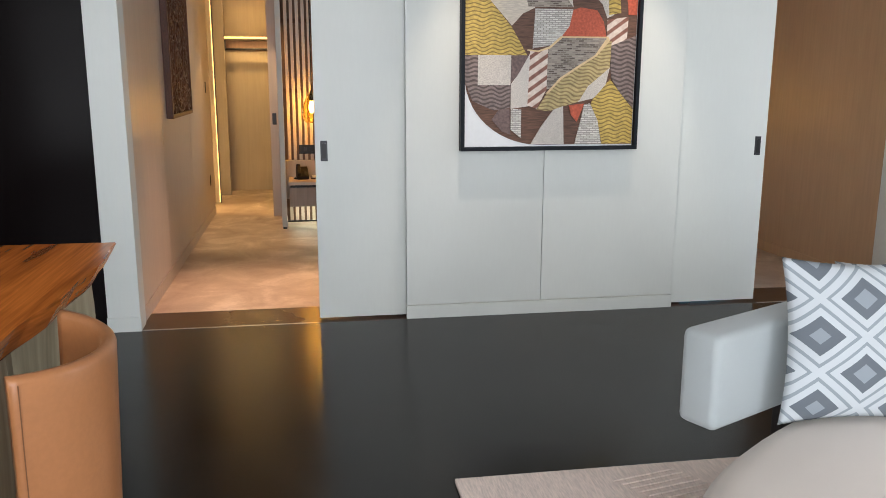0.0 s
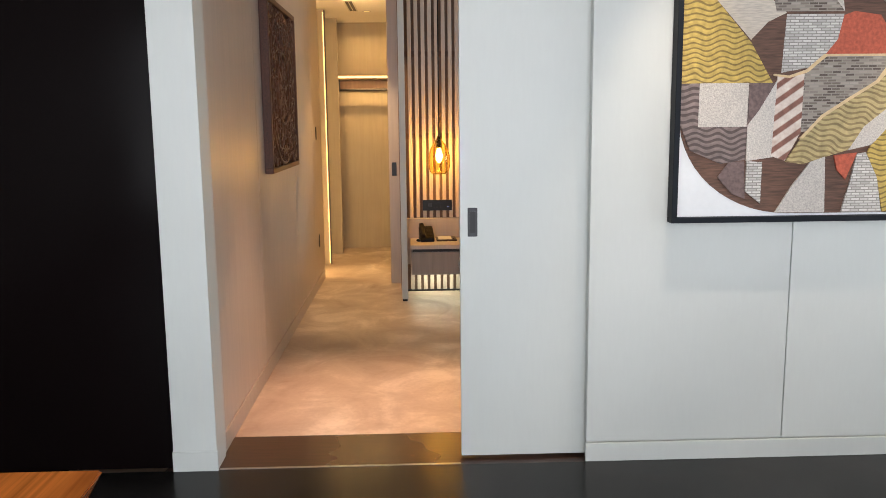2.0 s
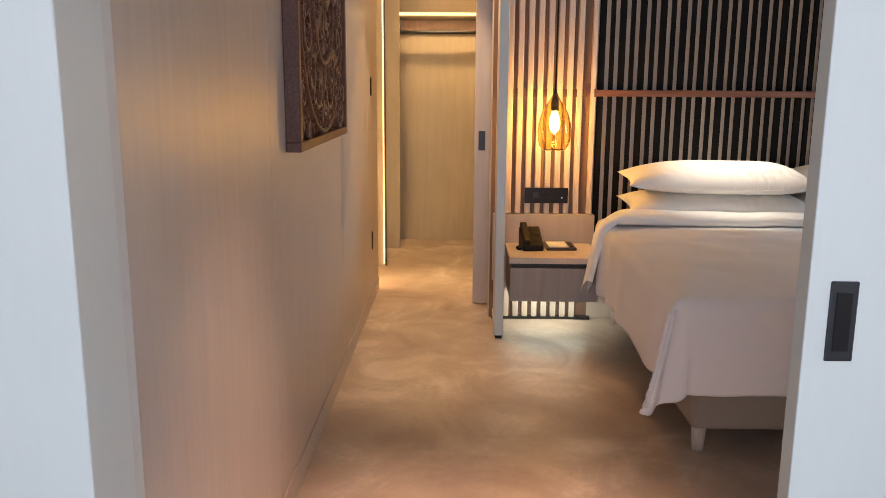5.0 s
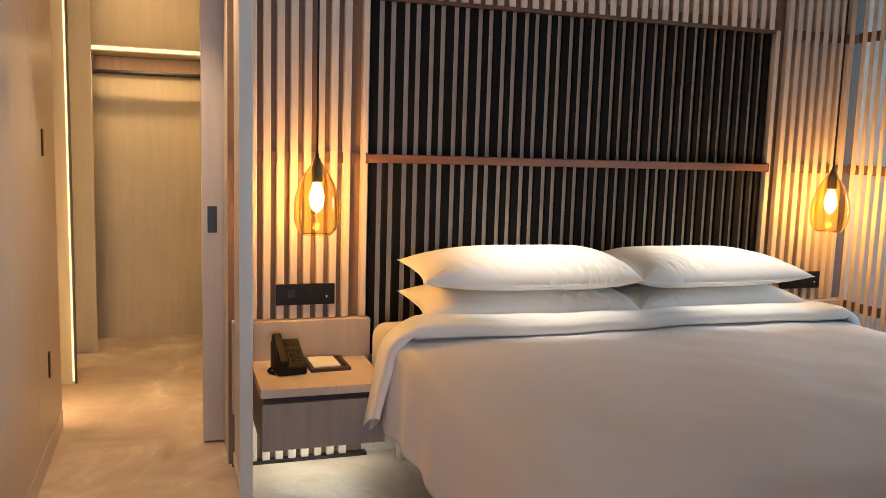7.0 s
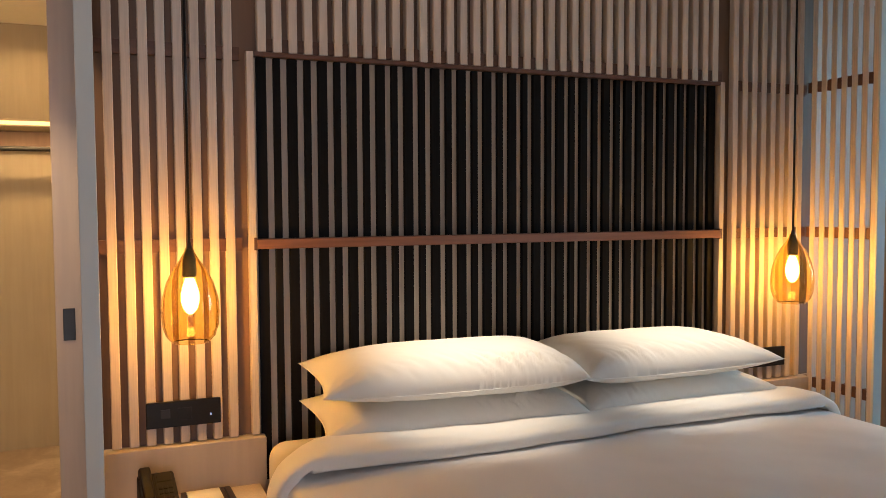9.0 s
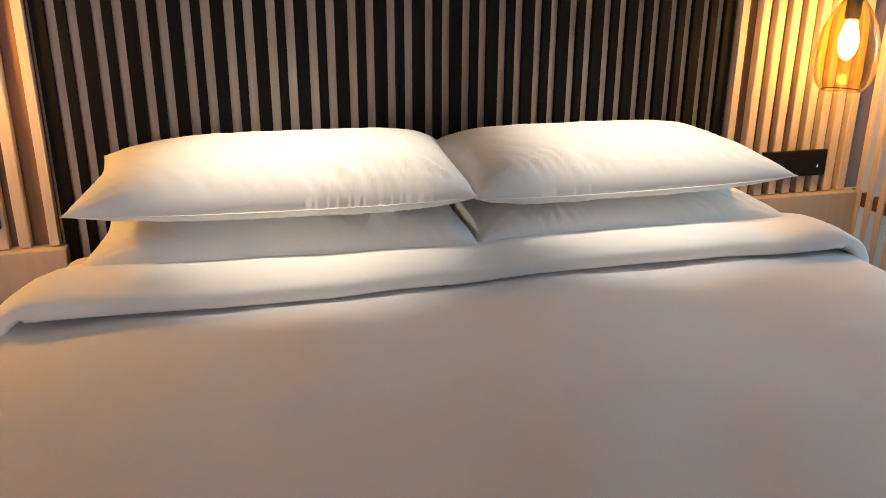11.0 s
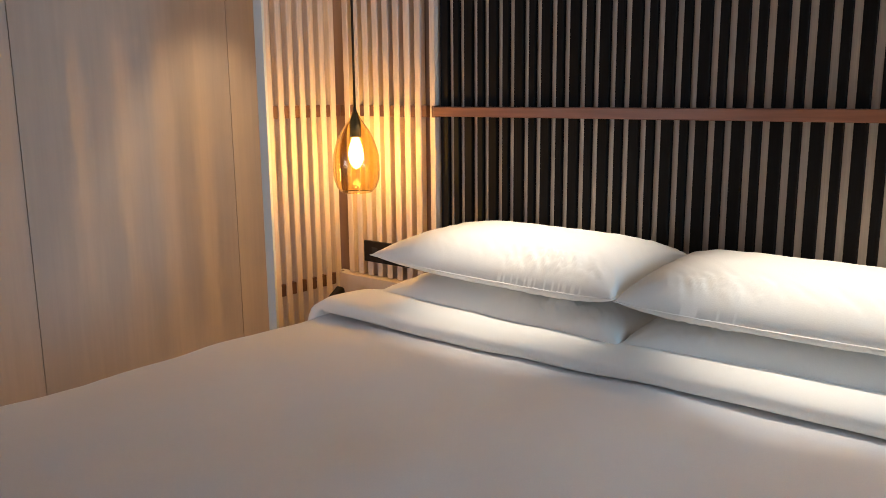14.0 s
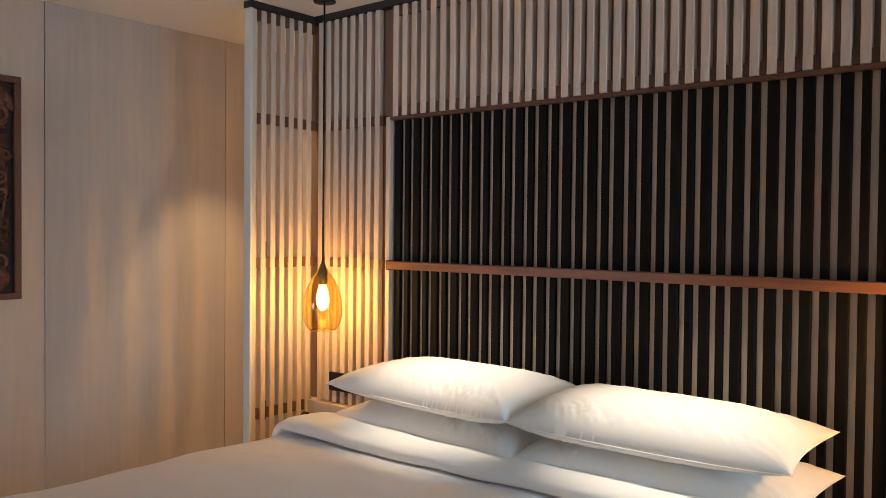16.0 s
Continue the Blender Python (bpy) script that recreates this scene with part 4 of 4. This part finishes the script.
for i in range(10):
    for j in range(10):
        cy, cz = -0.425 + 0.0945 * i + rng.uniform(-0.02, 0.02), -0.405 + 0.09 * j + rng.uniform(-0.02, 0.02)
        spray = bmesh.new()
        base = rng.uniform(0, 2 * math.pi)
        for k in range(5):
            leaf_shape(cy, cz, base + k * 1.26 + rng.uniform(-0.2, 0.2), rng.uniform(0.045, 0.075), rng.uniform(0.026, 0.040), spray)
        scroll(cy + rng.uniform(-0.02, 0.02), cz + rng.uniform(-0.02, 0.02), rng.uniform(0.020, 0.032), base, 1.3, rng.choice((-1, 1)), spray, 0.007)
        part("carved_spray", spray, carved_wood, carving)
part("back_lattice", block(-0.020, -0.006, -0.488, 0.488, -H + 0.03, H - 0.03), material("carving_ground", (0.035, 0.016, 0.010), 0.7, var=0.2), carving, "dark ground behind the carving")

# ---- artwork ----
ART_W, ART_Z0, ART_Z1 = 0.536, 1.009, 2.25
art = thing("artwork", 1.547, 4.799, 1.63, "large framed collage of mustard, brown, cream and red shapes", "artwork")
z0, z1 = ART_Z0 - 1.63, ART_Z1 - 1.63
for name, b in (("frame_bottom", (-ART_W, ART_W, -0.060, 0, z0, z0 + 0.022)), ("frame_top", (-ART_W, ART_W, -0.060, 0, z1 - 0.022, z1)),
                ("frame_side", (-ART_W, -ART_W + 0.022, -0.060, 0, z0 + 0.022, z1 - 0.022)), ("frame_side", (ART_W - 0.022, ART_W, -0.060, 0, z0 + 0.022, z1 - 0.022))):
    part(name, block(*b, 0.002), art_frame, art, "dark blue-black picture frame")
part("canvas", block(-ART_W + 0.022, ART_W - 0.022, -0.026, -0.002, z0 + 0.022, z1 - 0.022), canvas, art, "white canvas ground")

brown_patch = material("art_brown", (0.17, 0.085, 0.055), 0.7, grain=(3, 3, 30), var=0.35)
cream_patch = material("art_cream", (0.66, 0.58, 0.48), 0.7, grain=(5, 5, 40), var=0.18, bump=0.3)
cream_rough = material("art_rough_cream", (0.62, 0.57, 0.51), 0.8, scale=30, var=0.22, bump=0.5)
red_patch = material("art_red", (0.60, 0.12, 0.06), 0.7, scale=12, var=0.25)
mauve_patch = material("art_mauve", (0.20, 0.135, 0.125), 0.7, scale=10, var=0.3)
gold_line = material("art_gold_line", (0.66, 0.48, 0.26), 0.5, var=0.1)
mustard = striped("art_mustard_waves", (0.20, 0.13, 0.03), (0.47, 0.33, 0.075), 48.0, bend=3.0, width=0.32)
olive = striped("art_olive_waves", (0.24, 0.17, 0.07), (0.44, 0.34, 0.15), 46.0, angle=-12, bend=3.0, width=0.40)
umber = striped("art_umber_waves", (0.08, 0.055, 0.05), (0.20, 0.15, 0.135), 40.0, bend=3.2, width=0.45)
rungs = striped("art_rungs", (0.22, 0.09, 0.06), (0.64, 0.53, 0.45), 20.0, angle=35, bend=0.0, width=0.42)
weave = striped("art_weave", (0.62, 0.60, 0.55), (0.36, 0.33, 0.30), 12.0, kind="BRICK")
dark_weave = striped("art_dark_weave", (0.09, 0.065, 0.05), (0.42, 0.36, 0.30), 12.0, kind="BRICK")
layer = [0]


def patch(name, mat, *corners):
    """A flat glued shape; corners as shares of the canvas width, from its lower left."""
    layer[0] += 1
    y = -0.0268 - 0.00035 * layer[0]
    bm = bmesh.new()
    side = ART_W - 0.022
    front = [bm.verts.new((-side + 2 * side * u, y, z0 + 0.024 + 2 * side * v * (1.0 if name == "brown_ground" else 0.937))) for u, v in corners]
    face = bm.faces.new(front)
    made = bmesh.ops.extrude_face_region(bm, geom=[face])["geom"]
    for g in made:
        if isinstance(g, bmesh.types.BMVert):
            g.co.y = -0.0255
    bmesh.ops.triangulate(bm, faces=bm.faces[:])
    return part(name, bm, mat, art)


quarter = [(0.004 + 0.44 * (1 - math.cos(a)), 0.392 - 0.385 * math.sin(a)) for a in (math.pi / 2 * i / 14 for i in range(15))]
patch("brown_ground", brown_patch, *quarter, (0.998, 0.006), (0.998, 1.13), (0.004, 1.13))
patch("wave_patch", mustard, (0.004, 0.54), (0.36, 0.54), (0.27, 0.70), (0.13, 0.87), (0.02, 1.0), (0.004, 1.0))
patch("grained_patch", cream_patch, (0.04, 1.0), (0.13, 0.87), (0.268, 0.71), (0.33, 0.78), (0.40, 0.815), (0.34, 0.87), (0.28, 0.98), (0.10, 1.10))
patch("woven_patch", weave, (0.39, 0.58), (0.50, 0.60), (0.56, 0.65), (0.60, 0.71), (0.62, 0.81), (0.40, 0.81))
patch("red_patch", red_patch, (0.555, 0.65), (0.82, 0.65), (0.80, 0.74), (0.76, 0.805), (0.66, 0.82), (0.62, 0.805), (0.60, 0.71))
patch("dark_woven_patch", dark_weave, (0.36, 0.82), (0.62, 0.82), (0.56, 0.90), (0.54, 1.0), (0.32, 1.0))
patch("cream_arc", cream_rough, (0.62, 0.82), (0.60, 0.94), (0.53, 1.0), (0.56, 0.90))
patch("pale_arc", cream_rough, (0.82, 0.76), (0.86, 0.78), (0.85, 0.86), (0.76, 0.93), (0.71, 0.92), (0.79, 0.84))
patch("yellow_patch", mustard, (0.83, 0.78), (0.90, 0.79), (0.89, 0.93), (0.82, 0.93))
patch("rung_patch", rungs, (0.82, 0.65), (0.85, 0.60), (0.94, 0.61), (0.945, 0.77), (0.82, 0.75))
patch("red_corner", red_patch, (0.945, 0.78), (0.995, 0.78), (0.995, 0.93), (0.93, 0.92))
patch("umber_patch", umber, (0.005, 0.385), (0.05, 0.27), (0.17, 0.215), (0.265, 0.23), (0.268, 0.365), (0.27, 0.54), (0.005, 0.54))
patch("pale_square", cream_rough, (0.077, 0.365), (0.265, 0.365), (0.267, 0.54), (0.078, 0.54))
patch("mauve_patch", mauve_patch, (0.27, 0.38), (0.36, 0.48), (0.37, 0.54), (0.27, 0.54))
patch("pebble_patch", mauve_patch, (0.16, 0.16), (0.22, 0.09), (0.27, 0.07), (0.262, 0.225), (0.20, 0.22))
patch("pale_blade", cream_rough, (0.268, 0.225), (0.37, 0.24), (0.375, 0.55), (0.31, 0.43), (0.268, 0.37))
patch("rung_column", rungs, (0.365, 0.245), (0.42, 0.225), (0.475, 0.34), (0.478, 0.575), (0.375, 0.565))
patch("dark_woven_middle", dark_weave, (0.475, 0.34), (0.50, 0.345), (0.56, 0.40), (0.66, 0.48), (0.76, 0.545), (0.83, 0.62), (0.82, 0.645), (0.56, 0.645), (0.49, 0.58), (0.478, 0.57))
patch("olive_swoosh", olive, (0.42, 0.22), (0.49, 0.21), (0.66, 0.265), (0.73, 0.335), (0.80, 0.40), (0.845, 0.47), (0.85, 0.625), (0.83, 0.625), (0.76, 0.54), (0.66, 0.475), (0.55, 0.40), (0.48, 0.32))
patch("gold_edge", gold_line, (0.47, 0.315), (0.485, 0.315), (0.56, 0.40), (0.665, 0.472), (0.765, 0.537), (0.84, 0.63), (0.83, 0.652), (0.55, 0.652), (0.485, 0.592), (0.42, 0.568), (0.36, 0.575), (0.36, 0.567), (0.42, 0.558), (0.49, 0.58), (0.56, 0.643), (0.82, 0.643), (0.755, 0.545), (0.655, 0.48), (0.55, 0.408))
patch("cream_leaf", cream_rough, (0.665, 0.265), (0.75, 0.285), (0.82, 0.35), (0.845, 0.47), (0.79, 0.42), (0.72, 0.36))
patch("umber_side", umber, (0.85, 0.47), (0.85, 0.60), (0.995, 0.66), (0.995, 0.23), (0.92, 0.31), (0.86, 0.40))
patch("mustard_corner", mustard, (0.815, 0.01), (0.994, 0.01), (0.994, 0.22), (0.92, 0.31), (0.85, 0.40), (0.75, 0.28), (0.74, 0.25), (0.785, 0.15))
patch("woven_foot", weave, (0.65, 0.01), (0.81, 0.01), (0.785, 0.15), (0.735, 0.255), (0.70, 0.25), (0.68, 0.14))
patch("red_drop", red_patch, (0.61, 0.245), (0.70, 0.255), (0.66, 0.145), (0.625, 0.185))
patch("cream_foot", cream_rough, (0.39, 0.012), (0.585, 0.01), (0.575, 0.24), (0.52, 0.22), (0.45, 0.12))
patch("woven_sliver", weave, (0.27, 0.10), (0.33, 0.05), (0.33, 0.22), (0.27, 0.225))

# ---- living room ----
def live_edge(x0, x1, y0, y1, seed):
    """Outline of a sawn slab, wavy along its long sides."""
    pts = []
    for i in range(25):
        f = i / 24
        pts.append((x1 + 0.014 * math.sin(f * 9 + seed) + 0.006 * math.sin(f * 31), y0 + (y1 - y0) * f))
    for i in range(25):
        f = 1 - i / 24
        pts.append((x0 + 0.02 * math.sin(f * 7 + seed * 2), y0 + (y1 - y0) * f))
    return pts


TZ = 0.925
table = thing("slab_table", -0.85, 1.75, 0.0, "orange-brown live-edge wooden slab table on pale slab legs", "table")
slab = bmesh.new()
outline = live_edge(-0.50, 0.400, -1.0, 0.955, 0.7)
upper = [slab.verts.new((x, y, TZ)) for x, y in outline]
under = [slab.verts.new((x * 0.90, y * 0.975, TZ - 0.072)) for x, y in outline]
slab.faces.new(upper)
slab.faces.new(under[::-1])
for i in range(len(outline)):
    j = (i + 1) % len(outline)
    slab.faces.new((upper[j], upper[i], under[i], under[j]))
bmesh.ops.bevel(slab, geom=[e for e in slab.edges if abs(e.verts[0].co.z - TZ) < 1e-4 and abs(e.verts[1].co.z - TZ) < 1e-4], offset=0.004, segments=2, affect="EDGES")
part("tabletop", slab, slab_wood, table, "polished orange slab with a live edge")
for y0, y1 in ((0.25, 0.88), (-0.80, 0.15)):
    leg = grid_surface(lambda u, v: (0.315 + 0.012 * math.sin(u * 9) + 0.012 * math.sin(v * 5 + u * 4), y0 + (y1 - y0) * u, (TZ - 0.072) * v), 24, 8)
    grid_surface(lambda u, v: (0.245 + 0.010 * math.sin(u * 7), y0 + (y1 - y0) * u, (TZ - 0.072) * v), 24, 8, leg)
    for e in (0, 1):
        grid_surface(lambda u, v: (0.315 + 0.012 * math.sin(e * 9) + 0.012 * math.sin(v * 5 + e * 4) - u * (0.07 + 0.012 * math.sin(v * 5 + e * 4)), y0 + (y1 - y0) * e, (TZ - 0.072) * v), 2, 8, leg)
    part("slab_leg", leg, pale_slab, table, "pale barked slab leg", smooth=True)
mat_ob = thing("wooden_board", -1.02, 2.42, TZ + 0.0005, "small wooden board lying on the slab table", "board")
part("board", block(-0.16, 0.14, -0.2, 0.2, 0.0, 0.018, 0.004), slab_wood, mat_ob)

chair = thing("leather_chair", -0.489, 1.68, 0.0, "tan leather tub chair drawn up to the slab table", "chair")


def shell(u, v, r):
    a = radians(-60 + 126 * u)
    lean = 0.05 * v
    top = 0.42 + (0.505 - 0.015 * math.cos(a * 1.3)) * v
    return ((r + lean * 0.4) * math.cos(a), (r + lean * 0.4) * math.sin(a), top)


back = bmesh.new()
nu, nv = 36, 14
thickness = 0.030
ring_pts = []
for i in range(nu + 1):
    u = i / nu
    loop = []
    for j in range(nv + 1):
        loop.append(shell(u, j / nv, 0.222))
    for k in range(1, 6):
        a = math.pi * k / 6
        x, y, z = shell(u, 1.0, 0.222 - thickness * (1 - math.cos(a)) / 2)
        loop.append((x, y, z + thickness * 0.45 * math.sin(a)))
    for j in range(nv, -1, -1):
        loop.append(shell(u, j / nv, 0.222 - thickness))
    ring_pts.append([back.verts.new(p) for p in loop])
for lo, hi in zip(ring_pts, ring_pts[1:]):
    for k in range(len(lo) - 1):
        back.faces.new((lo[k], lo[k + 1], hi[k + 1], hi[k]))
for loop in (ring_pts[0], ring_pts[-1]):
    back.faces.new(loop)
chair_back = part("backrest", back, leather, chair, "curved tan leather back", smooth=True)
piping = material("dark_piping", (0.22, 0.09, 0.035), 0.5, var=0.1)
for u in (0.025, 0.975):
    seam = bmesh.new()
    rows = [[seam.verts.new((x + dx, y + dy, z)) for dx, dy in ((0.0, -0.0016), (0.0016, 0.0), (0.0, 0.0016))] for x, y, z in (shell(u, j / 12, 0.2235) for j in range(13))]
    for lo, hi in zip(rows, rows[1:]):
        for k in range(2):
            seam.faces.new((lo[k], lo[k + 1], hi[k + 1], hi[k]))
    part("piping", seam, piping, chair_back, "stitched piping of the back")
part("seat", capped([(0.16, 0.40), (0.19, 0.42), (0.195, 0.47), (0.175, 0.50), (0.10, 0.510)], 40), leather, chair, "padded leather seat", smooth=True)
for a in (45, 135, 225, 315):
    part("leg", capped([(0.010, 0.0), (0.016, 0.405)], 14, 0.15 * math.cos(radians(a)), 0.15 * math.sin(radians(a))), dark_rail, chair, smooth=True)

rug = tagged(mesh_ob("rug", block(0.620, 3.4, -0.6, 2.745, 0.0005, 0.018, 0.004), rug_wool), "flat pinkish beige woven rug on the black floor", "rug")

for i in range(9):
    ridge = block(-0.13, 0.13, -0.005, 0.005, 0.0, 0.006, 0.0025, 1)
    bmesh.ops.rotate(ridge, verts=ridge.verts, matrix=Matrix.Rotation(radians(12), 3, "Z"))
    bmesh.ops.translate(ridge, verts=ridge.verts, vec=(1.30 + 0.02 * i, 2.66 - 0.030 * i, 0.0175))
    part("tufted_ridge", ridge, rug_wool, rug)

sofa = thing("sofa", 1.27, 2.20, 0.018, "pale fabric sofa with a slab back on a rounded seat", "sofa")
sofa.rotation_euler = (0, 0, radians(26))
back_slab = block(-0.012, 1.55, -0.045, 0.092, 0.388, 0.684, 0.026, 4)
part("backrest", back_slab, sofa_fabric, sofa, "pale grey fabric slab backrest", smooth=True)
part("bracket", block(0.42, 0.50, 0.00, 0.04, 0.12, 0.40, 0.004), gunmetal, sofa, "dark metal backrest bracket")
part("bracket", block(1.15, 1.25, -0.02, 0.03, 0.12, 0.40, 0.004), gunmetal, sofa)


def seat_pad(levels):
    bm = bmesh.new()
    rings = []
    for inset, z in levels:
        ring = []
        for i in range(64):
            a = 2 * math.pi * i / 64
            ca, sa = math.cos(a), math.sin(a)
            px = (1.10 - inset) * math.copysign(abs(ca) ** 0.8, ca)
            py = (0.50 - inset) * math.copysign(abs(sa) ** 0.8, sa)
            ring.append(bm.verts.new((0.55 + px, -0.60 + py, z)))
        rings.append(ring)
    for lo, hi in zip(rings, rings[1:]):
        for i in range(64):
            bm.faces.new((lo[i], lo[(i + 1) % 64], hi[(i + 1) % 64], hi[i]))
    bm.faces.new(rings[0][::-1])
    bm.faces.new(rings[-1])
    return bm


part("seat", seat_pad([(0.03, 0.20), (0.0, 0.23), (-0.005, 0.30), (0.0, 0.36), (0.03, 0.395), (0.09, 0.41), (0.30, 0.418)]), seat_fabric, sofa, "thick beige rounded seat cushion", smooth=True)
part("frame", seat_pad([(0.10, 0.12), (0.06, 0.13), (0.06, 0.19), (0.08, 0.20)]), gunmetal, sofa, "dark sofa frame")
for x in (0.25, 1.55):
    for y in (-0.75, -0.25):
        part("leg", capped([(0.015, 0.0), (0.02, 0.13)], 14, x, y), gunmetal, sofa, smooth=True)


def lozenge_cloth():
    """White cloth with nested grey lozenges."""
    m = bpy.data.materials.new("lozenge_cloth")
    m.use_nodes = True
    nt = m.node_tree
    node = lambda kind: nt.nodes.new("ShaderNode" + kind)
    bsdf = nt.nodes["Principled BSDF"]
    bsdf.inputs["Roughness"].default_value = 0.9
    coord, sep = node("TexCoord"), node("SeparateXYZ")
    nt.links.new(coord.outputs["Object"], sep.inputs[0])

    def calc(op, a, b=None):
        n = node("Math")
        n.operation = op
        for slot, value in ((0, a), (1, b)):
            if value is None:
                continue
            if isinstance(value, (int, float)):
                n.inputs[slot].default_value = value
            else:
                nt.links.new(value, n.inputs[slot])
        return n.outputs[0]

    def fold(v, period, shift):
        return calc("ABSOLUTE", calc("SUBTRACT", calc("FRACT", calc("ADD", calc("DIVIDE", v, period), shift)), 0.5))

    d = calc("ADD", fold(sep.outputs["X"], 0.250, 0.12), fold(sep.outputs["Z"], 0.215, 0.36))
    ramp = node("ValToRGB")
    ramp.color_ramp.interpolation = "CONSTANT"
    white, grey, pale = (0.50, 0.54, 0.56, 1), (0.13, 0.15, 0.17, 1), (0.26, 0.30, 0.325, 1)
    els = ramp.color_ramp.elements
    els[0].position, els[0].color = 0.0, pale
    els[1].position, els[1].color = 0.11, grey
    for p, c in ((0.27, white), (0.38, pale), (0.44, white), (0.56, pale), (0.61, white), (0.72, grey), (0.86, pale)):
        e = els.new(p)
        e.color = c
    nt.links.new(d, ramp.inputs[0])
    nt.links.new(ramp.outputs[0], bsdf.inputs["Base Color"])
    return m


pattern = lozenge_cloth()


def cushion(x, y, z, turn, lean, size, label):
    ob = thing("cushion", x, y, z, label, "cushion", "patterned cushions")
    ob.rotation_euler = (radians(lean), 0, radians(turn))
    bm = bmesh.new()

    def surface(u, v, side):
        a, b = u * 2 - 1, v * 2 - 1
        px = a * size / 2 * (1 - 0.10 * (1 - b * b))
        pz = b * size / 2 * (1 - 0.10 * (1 - a * a))
        body = (max(0, 1 - abs(a) ** 2.4) ** 0.6) * (max(0, 1 - abs(b) ** 2.4) ** 0.6)
        return Vector((px, side * 0.075 * body + noise.noise(Vector((a * 4, b * 4, x))) * 0.006 * body, pz + size * 0.44))

    for side in (1, -1):
        grid_surface(lambda u, v: surface(u, v, side), 36, 36, bm)
    bmesh.ops.remove_doubles(bm, verts=bm.verts[:], dist=0.0006)
    part("cover", bm, pattern, ob, smooth=True)
    return ob


cushion(1.728, 2.122, 0.452, -8, -8, 0.50, "white cushion with grey lozenge pattern leaning on the sofa back")
cushion(1.97, 2.29, 0.452, 4, -8, 0.45, "white cushion with grey lozenge pattern behind another cushion")
